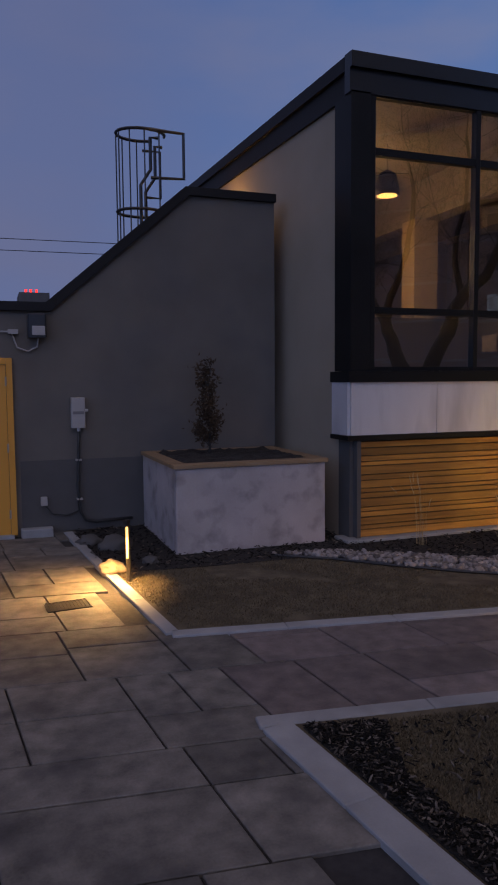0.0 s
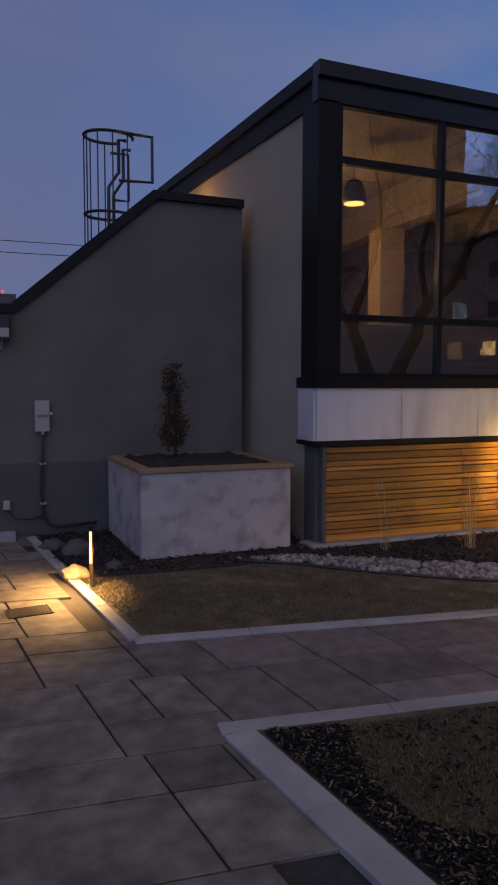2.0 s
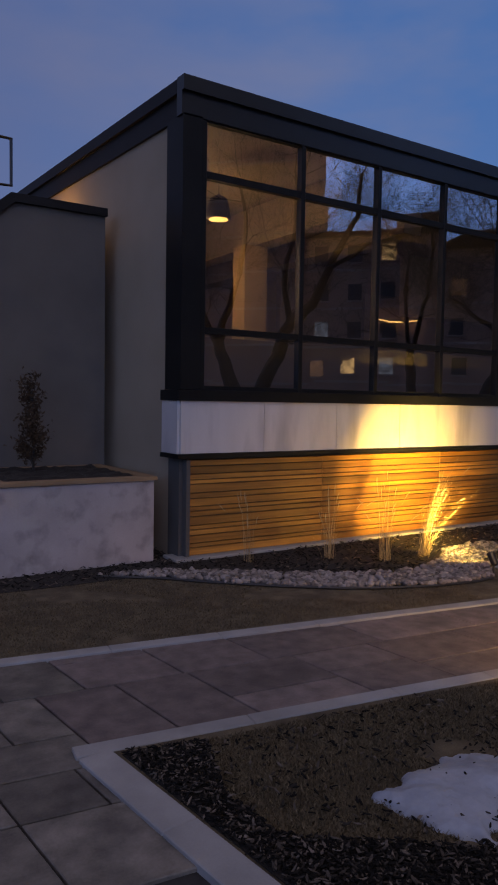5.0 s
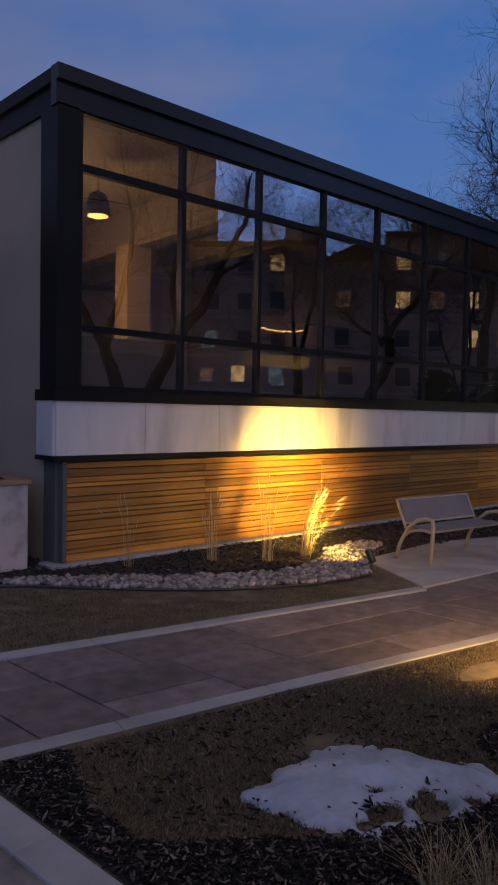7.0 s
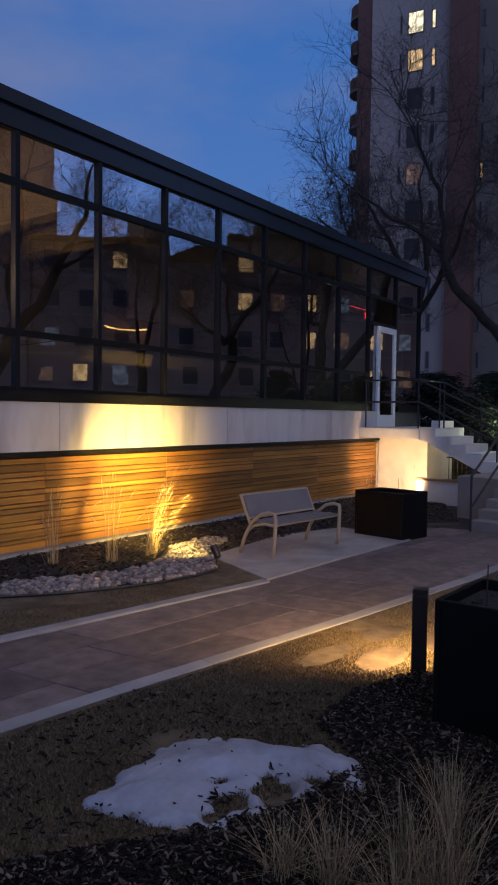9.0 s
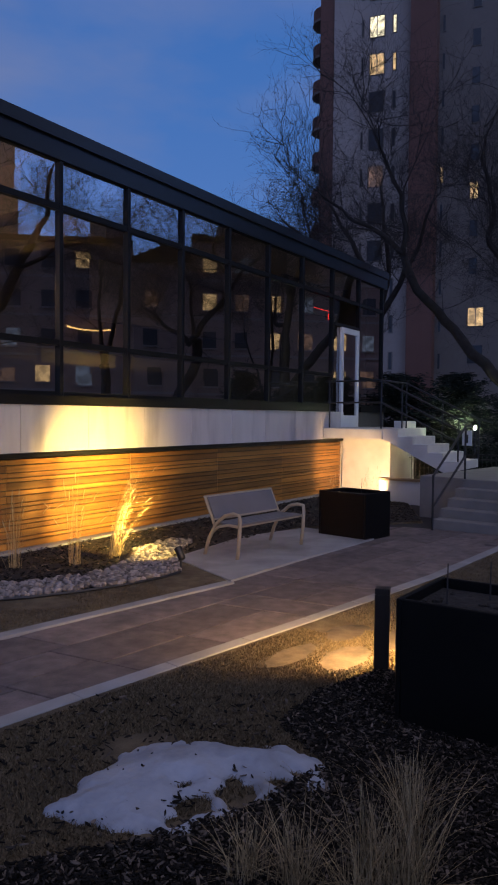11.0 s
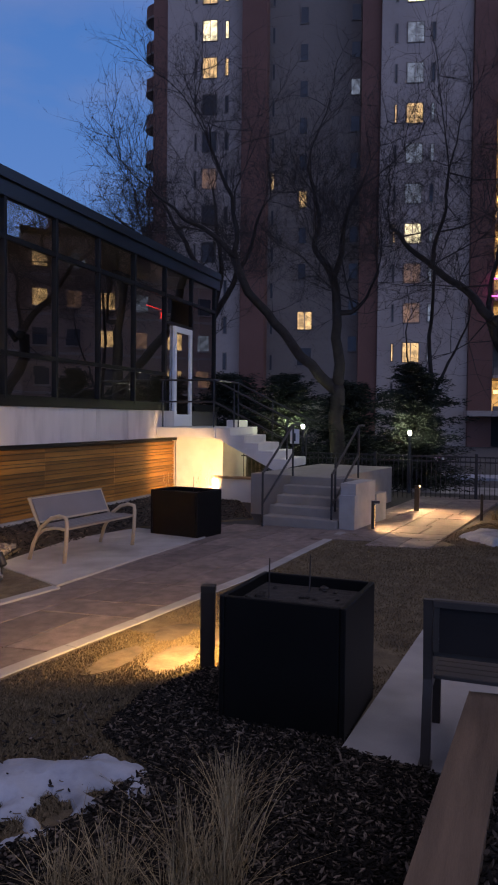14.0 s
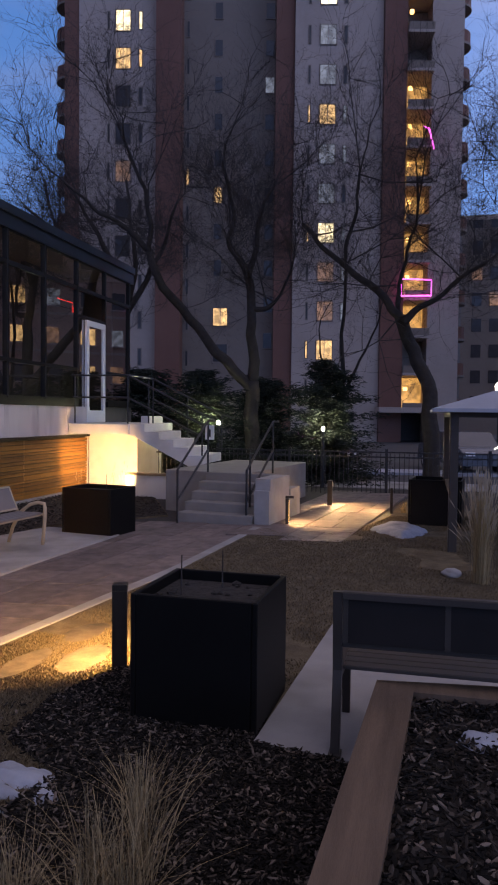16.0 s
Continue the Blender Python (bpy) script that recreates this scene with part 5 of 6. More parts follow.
# ---- trees ----
def limb(shape, pts, r0, r1, sides=7):
    """A smooth tapering limb through a few points; returns it finely stepped."""
    pts = [Vector(p) for p in pts]
    fine = []
    for i in range(len(pts) - 1):
        a, b, c, d = pts[max(i - 1, 0)], pts[i], pts[i + 1], pts[min(i + 2, len(pts) - 1)]
        for k in range(4):
            t = k / 4
            fine.append(0.5 * ((2 * b) + (c - a) * t + (2 * a - 5 * b + 4 * c - d) * t * t + (3 * b - a - 3 * c + d) * t ** 3))
    fine.append(pts[-1])
    n = len(fine)
    fine = [p + noise.noise_vector(p * 1.4) * 0.13 * min(1.0, i / 3) * min(1.0, (n - 1 - i) / 3) for i, p in enumerate(fine)]
    shape.tube(fine, [r0 + (r1 - r0) * (i / (n - 1)) ** 0.8 for i in range(n)], sides)
    return fine


def twigs(shape, p, way, length, r, depth, g):
    steps = 4 if depth > 1 else 3
    pts, q, d = [Vector(p)], Vector(p), Vector(way).normalized()
    for _ in range(steps):
        d = (d + Vector((g.gauss(0, 0.22), g.gauss(0, 0.22), g.gauss(0.06, 0.18)))).normalized()
        q = q + d * length / steps
        pts.append(q.copy())
    shape.tube(pts, [r * (1 - 0.75 * i / steps) for i in range(steps + 1)], 4 if depth > 1 else 3)
    if depth > 0:
        for i in range(1, steps + 1):
            for _ in range(2 if depth > 1 else g.choice((1, 2))):
                e = (pts[i] - pts[i - 1]).normalized()
                side = Vector((g.gauss(0, 1), g.gauss(0, 1), g.gauss(0.25, 0.8))).normalized()
                twigs(shape, pts[i], e * 0.55 + side * 0.75, length * g.uniform(0.42, 0.68), r * 0.5, depth - 1, g)


def bare_tree(m, limbs, seed, label, twig_len=1.5, density=1.0, depth=3, twig_r=0.012, bare=0.35):
    """limbs: (points in the tree's own plane and height, start radius, end radius)."""
    g = random.Random(seed)
    t = thing("bare_tree", m, label, "tree", "leafless trees")
    trunk, crown = Shape(), Shape()
    for k, (pts, r0, r1) in enumerate(limbs):
        fine = limb(trunk, [(x, g.gauss(0, 0.25) if i > 1 else 0.0, z) if len(p) == 2 else p for i, p in enumerate(pts) for x, z in [(p[0], p[-1])]], r0, r1)
        n = len(fine)
        for i in range(n):
            if fine[i].z < 4.6 or i < bare * n or g.random() > density:
                continue
            e = (fine[min(i + 1, n - 1)] - fine[max(i - 1, 0)]).normalized()
            side = Vector((g.gauss(0, 1), g.gauss(0, 1), g.gauss(0.3, 0.7))).normalized()
            twigs(crown, fine[i], e * 0.5 + side, twig_len * g.uniform(0.6, 1.2), twig_r, depth, g)
        e = (fine[-1] - fine[-3]).normalized()
        if r1 < 0.06 and depth > 2:
            for i in range(max(2, n // 3), n - 1, max(2, n // 4)):
                e = (fine[i + 1] - fine[i - 1]).normalized()
                side = Vector((g.gauss(0, 1), g.gauss(0, 1), g.gauss(0.2, 0.6))).normalized()
                twigs(crown, fine[i], e * 0.6 + side, twig_len * 1.6, 0.024, depth, g)
        if r1 < 0.06:
            twigs(crown, fine[-1], e, twig_len * 1.2, min(r1, 0.022), depth, g)
    part("trunk", trunk, "bark", t, smooth=True)
    part("crown", raw_mesh(crown, "crown"), "twig", t)
    return t


def raw_mesh(shape, name):
    me = bpy.data.meshes.new(name)
    me.from_pydata(shape.v, [], shape.f)
    return me


bare_tree(pose(19.9, 4.38, -0.06, 0, 0, -77), [
    ([(0, 0), (-0.05, 1.6), (-0.1, 2.9)], 0.24, 0.20),
    ([(-0.1, 2.7), (-0.85, 3.5), (-1.9, 4.65), (-2.7, 5.75), (-3.05, 6.55)], 0.17, 0.10),
    ([(-3.05, 6.55), (-3.8, 7.2), (-4.5, 7.6), (-5.4, 8.4)], 0.09, 0.03),
    ([(-3.05, 6.5), (-2.95, 7.5), (-3.4, 8.9), (-3.8, 9.8)], 0.09, 0.03),
    ([(-0.08, 2.9), (-0.1, 4.2), (-0.25, 5.7), (-0.5, 6.3), (-0.8, 6.9), (-0.7, 7.7), (-1.0, 9.0)], 0.17, 0.04),
    ([(-0.25, 5.8), (0.05, 6.9), (0.25, 7.8), (0.6, 8.7)], 0.1, 0.03),
    ([(-0.12, 4.9), (0.3, 5.0), (0.62, 5.3), (1.0, 6.1)], 0.09, 0.03),
], 3, "leafless dark tree with crooked spreading limbs by the stairs", 1.9, 1.0, 3, 0.010, 0.2)
bare_tree(pose(20.2, -0.45, -0.06, 0, 0, -90), [
    ([(0, 0), (0.02, 1.5), (-0.12, 2.6), (-0.5, 3.7), (-0.9, 4.7)], 0.25, 0.17),
    ([(-0.9, 4.65), (-1.2, 5.1), (-1.95, 5.7), (-2.5, 6.1), (-3.1, 6.7), (-3.6, 7.3)], 0.14, 0.05),
    ([(-2.45, 6.05), (-2.35, 6.8), (-2.0, 7.6), (-2.1, 8.4), (-1.85, 9.3)], 0.07, 0.02),
    ([(-0.8, 4.5), (-0.5, 4.8), (-0.1, 5.0), (0.5, 5.5), (1.3, 6.0)], 0.12, 0.04),
    ([(-0.9, 4.7), (-0.95, 5.6), (-0.6, 6.8), (-0.5, 8.2)], 0.07, 0.03),
], 8, "leafless leaning tree with long crooked limbs by the street", 1.8, 1.0, 3, 0.010, 0.25)
bare_tree(pose(22.4, 2.35, -0.06, 0, 0, -85), [
    ([(0, 0), (0.05, 2.0), (0.1, 4.5), (0.2, 6.5)], 0.11, 0.04),
    ([(0.05, 2.2), (0.5, 3.4), (1.0, 4.4), (1.3, 5.4)], 0.06, 0.02),
    ([(0.05, 1.6), (-0.4, 3.0), (-0.6, 4.6)], 0.05, 0.02),
], 14, "young leafless tree with several thin stems", 1.1, 0.9, 2, 0.01)
bare_tree(pose(24.5, 10.5, -0.06, 0, 0, -65), [
    ([(0, 0), (0.1, 3.0), (0.0, 5.2)], 0.3, 0.22),
    ([(0.0, 5.0), (-0.9, 6.6), (-2.0, 8.0), (-3.3, 9.2)], 0.16, 0.04),
    ([(0.0, 5.2), (-0.3, 7.2), (-1.0, 8.8), (-1.7, 10.0)], 0.16, 0.04),
    ([(-0.6, 6.2), (-2.0, 7.1), (-3.4, 7.7), (-4.6, 8.0)], 0.1, 0.03),
    ([(-0.4, 6.8), (-1.6, 7.6), (-2.4, 8.9), (-2.6, 10.1)], 0.09, 0.03),
    ([(-0.3, 6.4), (-1.6, 6.9), (-2.9, 7.0), (-4.0, 7.2)], 0.09, 0.03),
    ([(0.0, 5.2), (0.5, 7.0), (0.4, 8.6), (0.2, 10.4)], 0.14, 0.04),
    ([(0.0, 5.2), (0.9, 6.8), (1.6, 8.4), (2.0, 9.6)], 0.14, 0.04),
], 21, "broad leafless tree behind the pavilion", 1.45, 0.8, 3, 0.018, 0.2)
bare_tree(pose(13.6, -5.2, -0.06, 0, 0, 33), [
    ([(0, 0), (0.05, 1.1), (0, 2.0)], 0.50, 0.44),
    ([(-0.1, 1.8), (-0.7, 3.2), (-1.2, 4.6), (-2.2, 6.4), (-2.9, 8.4)], 0.34, 0.06),
    ([(0.15, 1.8), (0.6, 2.9), (1.2, 4.2), (2.2, 5.6), (3.0, 7.2), (3.7, 8.6), (4.0, 10.2)], 0.34, 0.05),
    ([(-1.0, 4.2), (-0.4, 6.0), (0.0, 8.0), (-0.3, 9.8)], 0.16, 0.04),
    ([(1.6, 4.8), (1.4, 6.6), (1.7, 8.4), (1.5, 10.0)], 0.13, 0.04),
    ([(2.8, 6.8), (4.0, 7.6), (5.0, 7.9)], 0.09, 0.03),
    ([(-1.6, 5.4), (-3.0, 6.2), (-4.2, 6.4)], 0.1, 0.03),
], 31, "large forked leafless tree standing across the garden", 2.0, 0.9, 3, 0.014, 0.15)
bare_tree(pose(21.0, -4.6, -0.06, 0, 0, -75), [
    ([(0, 0), (0, 2.5), (0.1, 4.0)], 0.25, 0.18),
    ([(0.1, 4.0), (-0.6, 5.6), (-1.4, 7.2), (-1.8, 8.6)], 0.12, 0.04),
    ([(0.1, 4.0), (0.6, 6.0), (0.8, 8.2)], 0.12, 0.04),
], 37, "leafless tree beyond the gazebo", 1.5, 0.9)


def spruce(m, height, radius, seed, label):
    g = random.Random(seed)
    t = thing("spruce_tree", m, label, "tree", "spruce trees")
    part("trunk", Shape().tube([(0, 0, 0), (0, 0, height * 0.95)], [0.10, 0.02], 7), "bark", t)
    vs, fs = [], []
    for k in range(int(95 * height)):
        q = g.random() ** 1.1 * 0.95 + 0.03
        z = (0.8 * q + 0.2 * round(q * 9) / 9) * height
        reach = radius * (1.06 - q) ** 0.45 * (1.05 + 0.8 * noise.noise((seed, q * 5, g.random() * 3)))
        a, l = g.uniform(0, 6.28), reach * g.uniform(0.5, 1.25)
        droop = g.uniform(0.0, 0.3)
        for s in np.arange(0.12, 1.02, 0.075):
            px, py = math.cos(a) * l * s, math.sin(a) * l * s
            pz = z - droop * l * s + 0.2 * l * s * s
            for _ in range(7):
                e = a + g.uniform(-1.2, 1.2)
                n = g.uniform(0.10, 0.24) * (1.2 - 0.5 * s)
                d = Vector((math.cos(e) * n, math.sin(e) * n, g.uniform(-0.07, 0.05)))
                w = Vector((g.gauss(0, 1), g.gauss(0, 1), g.gauss(0, 1))).cross(d).normalized() * g.uniform(0.009, 0.020)
                o = Vector((px + g.gauss(0, 0.05), py + g.gauss(0, 0.05), pz + g.gauss(0, 0.05)))
                c = len(vs)
                vs += [tuple(o - w), tuple(o + w), tuple(o + d)]
                fs.append((c, c + 1, c + 2))
    raw("crown", vs, fs, "needle", t)


spruce(pose(20.0, 6.0, -0.06), 3.2, 1.7, 2, "dark blue-green spruce behind the stairs")
spruce(pose(20.5, 2.35, -0.06), 3.5, 1.45, 5, "dark blue-green spruce beyond the fence")
spruce(pose(20.9, 8.0, -0.06), 3.3, 1.9, 7, "dark spruce behind the landing")
spruce(pose(20.6, 4.3, -0.06), 3.0, 1.5, 9, "small dark spruce by the bare tree")

# ---- apartment tower ----
tower = thing("apartment_tower", Matrix.Translation((54.72, 12.85, -0.1)) @ Matrix.Rotation(radians(-77.04), 4, "Z"), "tall concrete and brick apartment tower with lit windows", "building")
HT = 50.0


def T(name, a, mat, label=""):
    return part(name, B(*a), mat, tower, label)


# core and recesses in a darker, browner tone than the bays
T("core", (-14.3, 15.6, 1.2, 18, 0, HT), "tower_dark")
T("brick_fin", (-14.6, -13.47, 0.1, 1.19, 0, HT), "tower_red")
T("wall_bay", (-13.45, -7.42, 0.0, 1.21, 0, HT), "tower_grey")
T("brick_fin", (-7.4, -5.5, -0.9, 1.21, 0, HT), "tower_red", "red-brown brick fin")
T("brick_fin", (1.69, 3.1, -0.6, 1.21, 0, HT), "tower_red")
T("wall_bay", (3.12, 9.77, -0.9, 1.21, 0, HT), "tower_grey")
T("brick_fin", (9.79, 11.5, -1.3, 1.21, 0, HT), "tower_red", "red-brown brick fin")
T("corner_wall", (13.5, 15.9, -0.6, 1.19, 0, HT), "tower_grey")
T("canopy", (9.5, 15.5, -3.0, -1.31, 2.3, 2.7), "tower_grey")
T("garage_door", (11.52, 13.48, 1.0, 1.19, 0, 2.3), "dark_panel")


def tower_window(x0, x1, z, h, y, lit):
    w = part("window", B(x0, x1, y - 0.06, y - 0.002, z - h / 2, z + h / 2), "tower_dark", tower)
    part("pane", B(x0 + 0.07, x1 - 0.07, y - 0.075, y - 0.061, z - h / 2 + 0.07, z + h / 2 - 0.07), lit, w)
    if x1 - x0 > 1.0 and lit != "far_dark":
        part("mullion", B((x0 + x1) / 2 - 0.03, (x0 + x1) / 2 + 0.03, y - 0.09, y - 0.076, z - h / 2 + 0.07, z + h / 2 - 0.07), "tower_grey", w)


LEFT = {0: "win_bright", 1: "win_warm", -1: "win_warm", 4: "win_dim", 8: "win_cool"}
BAY = {-1: "win_bright", 0: "win_cool", 1: "win_cool", 2: "win_warm", 3: "win_cool", 5: "win_bright", 6: "win_dim", 7: "win_dim", 8: "win_warm", 4: "win_cool"}
for k in range(-6, 11):
    z = 32.15 - 2.855 * k
    if z > 3.5:
        lit = LEFT.get(k, "far_dark")
        tower_window(-10.66, -9.44, z, 1.66, 0.0, lit)
        tower_window(-11.27, -11.05, z, 1.4, 0.0, "far_dark")
        tower_window(-8.87, -8.53, z, 1.4, 0.0, lit if lit in ("win_bright", "win_warm") else "far_dark")
        tower_window(-5.3, -5.0, z, 1.3, 1.2, "win_warm" if k == 4 else "far_dark")
    zr = 31.4 - 2.85 * k - 0.68
    if k < 7:
        tower_window(-3.1, -2.4, zr, 1.35, 1.2, "win_warm" if k == 4 else "far_dark")
    elif zr > 6:
        tower_window(-3.1, -1.87, zr - 1.0, 1.5, 1.2, "win_warm" if k == 7 else "far_dark")
    if zr > 6:
        tower_window(0.87, 1.66, zr, 1.3, 1.2, "win_cool" if k == 1 else "far_dark")
    zb = 30.7 - 2.957 * k
    if zb > 4:
        lit = BAY.get(k, "far_dark")
        tower_window(4.95, 6.25, zb, 1.55, -0.9, lit)
        tower_window(4.11, 4.33, zb, 1.4, -0.9, "win_warm" if k in (2, 5, 8) else "far_dark")
        tower_window(6.75, 7.09, zb, 1.4, -0.9, "win_cool" if k in (2, 3, 5, 6, 7, 8) else "far_dark")
    # lit balconies between the fins
    zs = 31.8 - 2.83 * k
    if zs > 3:
        b = part("balcony", B(11.52, 13.48, -1.6, 1.19, zs - 1.2, zs - 1.0), "tower_grey", tower, "concrete balcony")
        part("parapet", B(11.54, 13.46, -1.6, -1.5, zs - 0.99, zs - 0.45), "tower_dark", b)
        # the lit back walls glow themselves in place of light from the lamps
        part("back_wall", B(11.54, 13.46, 0.9, 1.18, zs - 0.99, zs + 1.55), "balcony" if k in (2, 3, 4, 5, 6, 7, 8, 10) else "tower_dark", b, "balcony back wall, lamplight set as glow on some floors")
        if k in (0, 2, 3, 4, 5, 6, 7, 10):
            part("lamp", Shape().tube([(11.85, -0.9, zs + 0.5), (11.85, -0.9, zs + 0.75)], 0.16, 8), "glow", b)
    # rounded corner balconies
    for side, xs in ((-1, -14.35), (1, 15.75)):
        if z > 3.5:
            o = part("corner_balcony", Shape().tube([(xs, 1.6, z - 1.3), (xs, 1.6, z - 1.12)], 1.25, 18), "tower_dark", tower)
            part("guard", Shape().tube([(xs, 1.6, z - 1.11), (xs, 1.6, z - 0.2)], 1.2, 18), "tower_red", o)
part("light_string", Shape().tube([(11.24, -1.7, 11.08), (13.5, -1.7, 11.12), (13.54, -1.7, 12.3), (11.24, -1.7, 12.35), (11.24, -1.7, 11.08)], 0.055, 6), "pink", tower, "pink string lights round a balcony")
part("light_string", Shape().tube([(12.69, -1.7, 23.64), (13.11, -1.7, 23.5), (13.52, -1.7, 22.0)], 0.055, 6), "pink", tower)

far = thing("far_flats", Matrix.Translation((88, -6.2, -0.1)) @ Matrix.Rotation(radians(-88), 4, "Z"), "distant pale apartment block at dusk", "building")
part("wall", B(-1.8, 8, 0, 12, 0, 24.9), "tower_dark", far)
part("roof", B(-1.9, 8.2, -0.2, 12.2, 24.902, 25.4), "tower_grey", far)
for k in range(8):
    for x0 in (-0.6, 1.4, 4.0):
        part("window", B(x0, x0 + 1.1, -0.05, -0.002, 3 + 3 * k, 4.5 + 3 * k), "win_dim" if (k * 3 + int(x0 * 2)) % 7 == 0 else "far_dark", far)

# ---- brick flats across the garden, seen in the glass ----
flats = thing("brick_flats", Matrix.Translation((43.8, -22.1, -0.1)) @ Matrix.Rotation(radians(49), 4, "Z"), "brick flats with some lit windows, plus an added tall block that darkens reflections", "building")
# the 37 m block is added to darken reflections; the third is lengthened likewise
for x0, x1, h, dy in ((-12.4, -1.3, 15.7, -0.6), (-1.28, 3.2, 14.2, 0.5), (3.22, 20.6, 16.2, -0.4), (-60, -12.42, 37, -0.2)):
    part("wall", B(x0, x1, -12, dy, 0, h), "far_brick", flats)
    part("roof_edge", B(x0 - 0.01, x1 + 0.01, -12.1, dy + 0.3, h + 0.003, h + 0.4), "dark_panel", flats)
    storeys = int(h / 3.05)
    for j in range(1, storeys):
        part("floor_band", B(x0, x1, dy + 0.001, dy + 0.06, 3.05 * j + 0.75, 3.05 * j + 0.95), "tower_grey", flats)
    for j in range(storeys):
        for i in range(int((x1 - x0 - 1.0) / 2.7) if h < 20 else 0):
            xa = x0 + 1.0 + 2.7 * i
            n = (i * 7 + j * 5 + int(h)) % 9
            mat = "win_warm" if n in (0, 4) else "win_dim" if n == 2 else "win_cool" if n == 7 else "far_dark"
            w = part("window", B(xa, xa + 1.1, dy - 0.02, dy + 0.05, 1.5 + 3.05 * j, 2.8 + 3.05 * j), mat, flats)
            part("sill", B(xa - 0.1, xa + 1.2, dy + 0.002, dy + 0.16, 1.36 + 3.05 * j, 1.48 + 3.05 * j), "tower_grey", w)
for x0, x1, h0, h1 in ((-5.0, -1.6, 16.1, 17.6), (5.4, 7.6, 16.6, 17.7), (9.2, 10.6, 16.6, 17.5)):
    part("stair_tower", B(x0, x1, -6, -1.6, h0, h1), "far_brick", flats)
part("gable_roof", Shape().prism([(-1.28, 14.61), (3.2, 14.61), (3.2, 15.6), (1.0, 15.6)], -8, 0.3, "y"), "dark_panel", flats)
part("light_string", Shape().tube([(-6.6, 0.1, 9.0), (-5.4, 0.1, 8.8), (-4.2, 0.1, 8.75), (-3.0, 0.1, 8.9)], 0.06, 5), "glow", flats, "warm string lights on a balcony")
lit_post = thing("lamp_post", pose(34.9, -3.6, 0.55), "bright lamp post across the garden", "street lamp", "street lamps")
part("pole", Shape().tube([(0, 0, -0.6), (0, 0, 2.5)], 0.05, 8), "black", lit_post)
part("lantern", Shape().tube([(0, 0, 2.5), (0, 0, 2.6), (0, 0, 2.85), (0, 0, 2.95)], [0.06, 0.16, 0.16, 0.05], 12), "glow_white", lit_post, smooth=True)

hall = thing("far_building", pose(4.9, 80, -0.1), "distant dark flat roof with red warning lights", "building")
part("wall", B(-1.6, 1.5, 0, 6, 0, 11.9), "dado", hall)
for x in (-0.9, -0.4, 0.2):
    part("beacon", Shape().tube([(x, 0.4, 11.9), (x, 0.4, 12.25)], 0.12, 8), "glow_red", hall)

# overhead wires far behind the wing
wires = thing("utility_poles", pose(-6, 40, -0.1), "two thin overhead wires between wooden utility poles", "utility poles")
for x in (-18, 14):
    part("pole", Shape().tube([(x, 0, 0), (x, 0, 10.2)], [0.16, 0.11], 8), "bark", wires)
for z in (9.1, 9.7):
    part("wire", Shape().tube([(-18, 0, z + 0.15), (0, 0, z), (14, 0, z + 0.15)], 0.02, 4), "wire", wires)

# ---- cedar boards of the base ----
cladding = thing("cladding", None, "horizontal cedar slats in mixed widths on the pavilion base", "cladding", kind="structure")
part("backing", B(4.26, 16.715, YF + 0.085, YF + 0.105, 0.06, 1.30), "black", cladding)
part("end_trim", B(4.20, 4.255, YF + 0.0, YF + 0.1, 0.06, 1.31), "dado", cladding)
HEIGHTS = [0.09, 0.045, 0.09, 0.06, 0.045, 0.10, 0.06, 0.045, 0.09, 0.06, 0.10, 0.045, 0.06, 0.09, 0.07]
JOINTS = [4.262, 6.45, 8.9, 11.35, 13.8, 16.71]
z = 0.062
for i, h in enumerate(HEIGHTS):
    for xa, xb in zip(JOINTS, JOINTS[1:]):
        part("slat", B(xa + 0.0015, xb - 0.0015, YF + 0.045 + rng.uniform(-0.004, 0.004), YF + 0.083, z, z + h, ch=0.004), "cedar", cladding)
    z += h + 0.013

# ---- paving slabs ----
paving = thing("paving", None, "large brown-grey concrete slabs with dark joints", "paving", kind="structure")


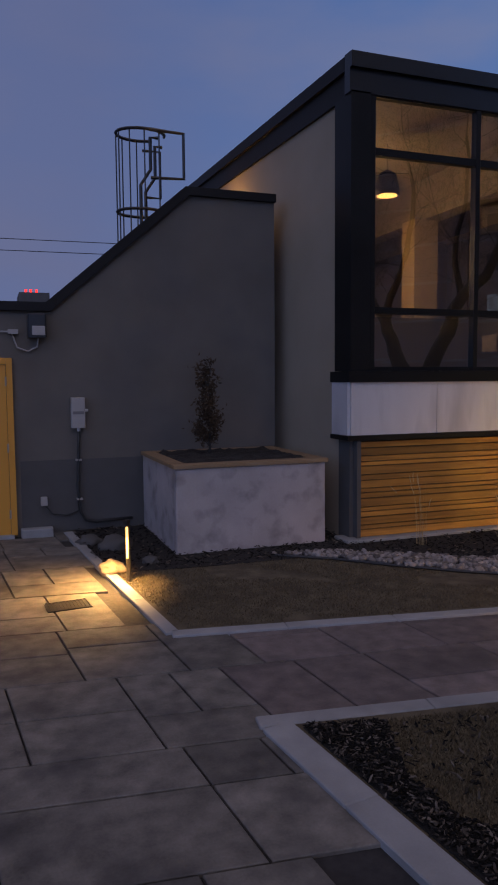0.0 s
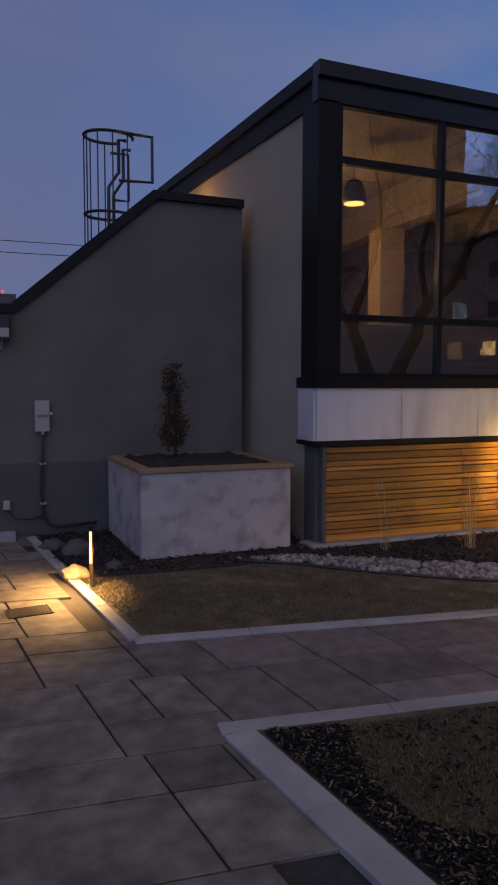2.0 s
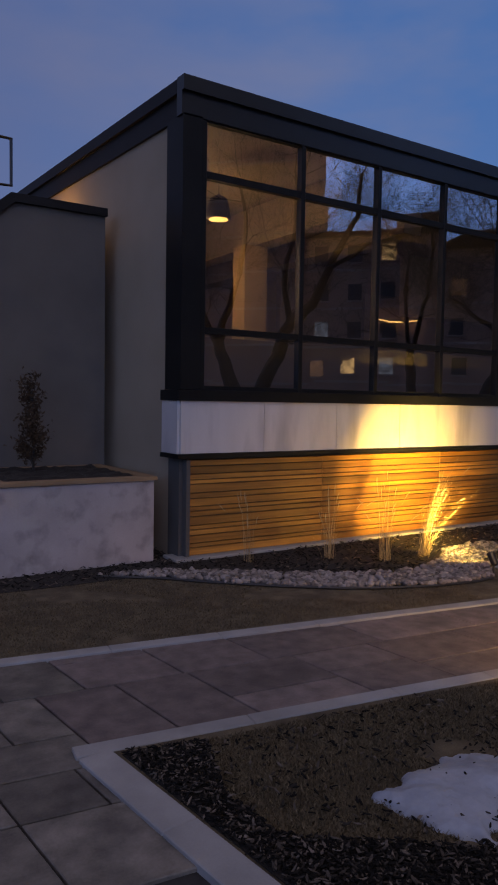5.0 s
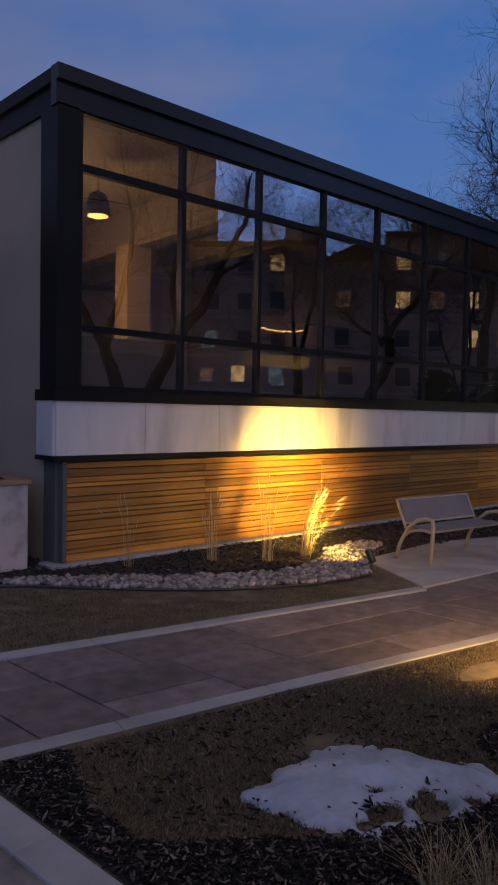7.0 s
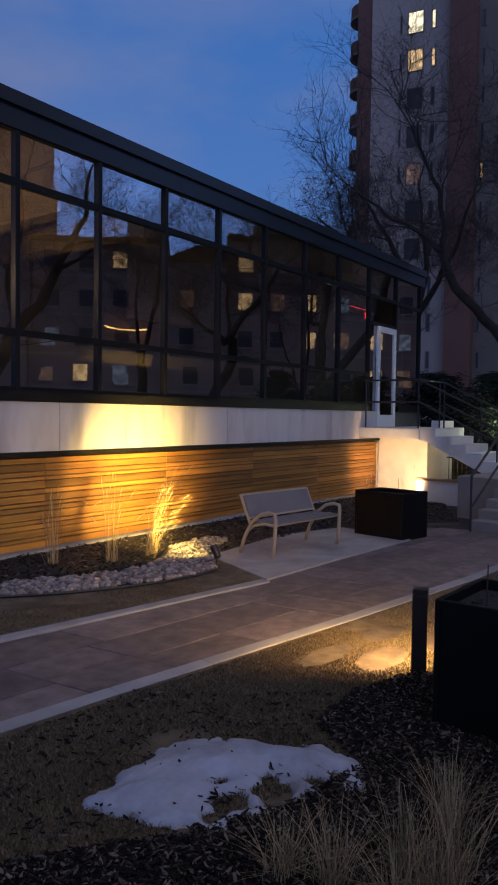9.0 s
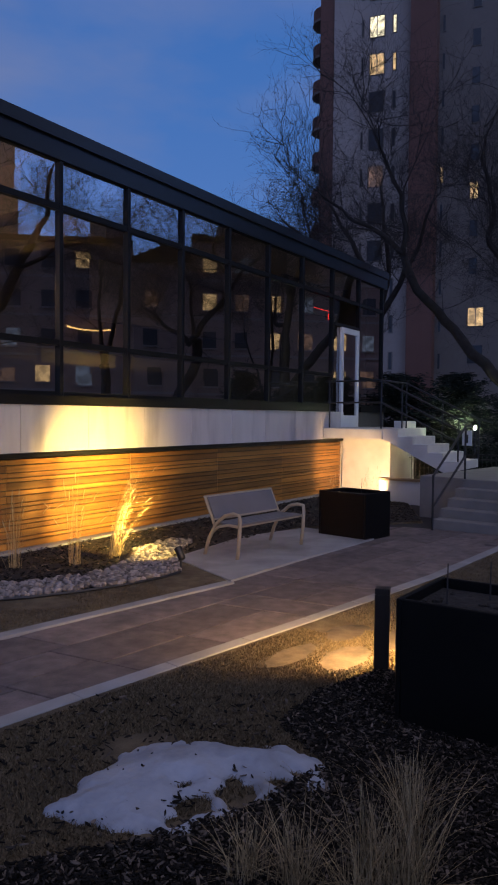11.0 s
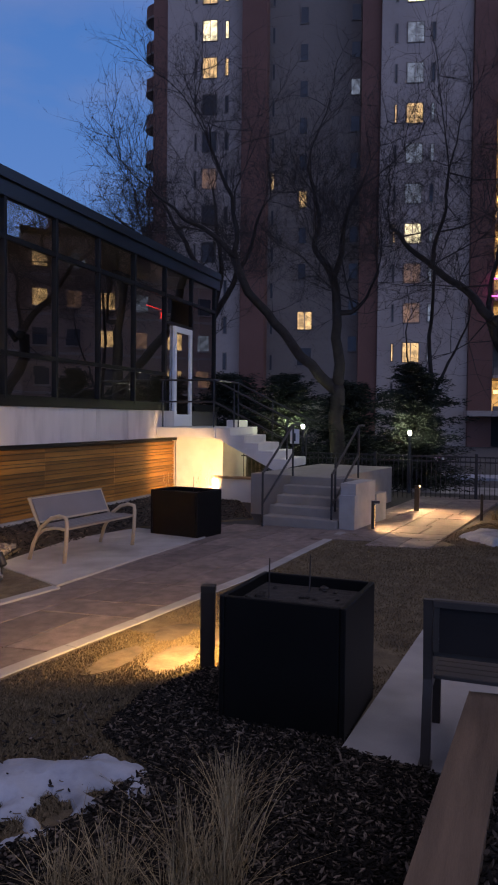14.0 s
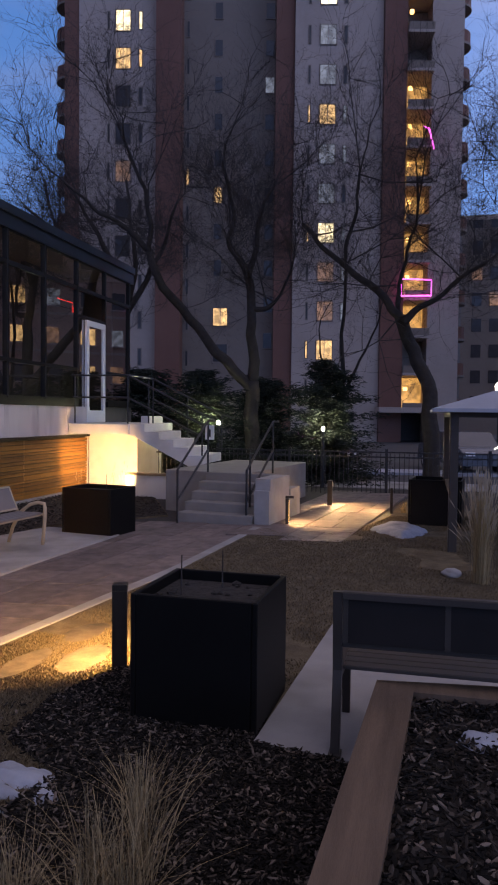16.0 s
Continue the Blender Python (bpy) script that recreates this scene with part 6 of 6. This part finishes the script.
def lay(ox, oy, cols, rows, pick, pair=1.10, drop=0.0, along=(0.993, -0.12), across=(-0.10, 0.995), seed=17):
    """Courses of mixed slabs: tall ones across a whole course between stacks of two; pick tells which are wanted."""
    g = random.Random(seed)
    at = lambda p, q: (ox + p * along[0] + q * across[0], oy + p * along[1] + q * across[1])

    def slab(u, w, v, d):
        cx, cy = at(u + w / 2, v + d / 2)
        if not pick(cx, cy):
            return
        e, c, top = 0.0075, 0.005, g.uniform(-0.0015, 0.0015)
        ring = lambda k, z: [(*[a - b for a, b in zip(at(p, q), (cx, cy))], z) for p, q in ((u + e + k, v + e + k), (u + w - e - k, v + e + k), (u + w - e - k, v + d - e - k), (u + e + k, v + d - e - k))]
        s = Shape().add(ring(0, -0.05) + ring(0, top - c) + ring(c, top), [(8, 9, 10, 11)] + [(a + i, a + (i + 1) % 4, a + 4 + (i + 1) % 4, a + 4 + i) for a in (0, 4) for i in range(4)])
        part("slab", s, "path_slab" if cx > 1.6 else "slab", paving).location = (cx, cy, drop)

    for r in range(rows):
        v, u = r * pair, -g.uniform(0, 0.8)
        while u < cols:
            if g.random() < 0.4:
                w = g.choice((0.5, 0.56, 0.74))
                slab(u, w, v, pair)
            else:
                w = g.choice((0.74, 0.9, 1.1))
                d = g.choice((0.43, 0.55, 0.55, 0.67)) * pair / 1.1
                slab(u, w, v, d)
                if g.random() < 0.3:
                    slab(u, w * 0.5, v + d, pair - d)
                    slab(u + w * 0.5, w * 0.5, v + d, pair - d)
                else:
                    slab(u, w, v + d, pair - d)
            u += w


def paved(x, y):
    """The forecourt and the path to the stairs."""
    if x < 1.45:
        return -2.9 < x and -2.9 < y < 9.9 and not (y < 0.25 and x > 1.0) and not (y > 5.7 and x > 1.35 - 0.1 * (y - 5.5))
    return x < 12.3 and edge_lower(x) - 0.6 < y < (edge_upper(x) if x < 6.9 else 4.6) + 0.5


lay(-3.07, -3.41, 17.0, 15, paved)
lay(11.30, 0.9, 6.6, 2, lambda x, y: x > 11.2 and y > 0.4, 0.95, 0.022)
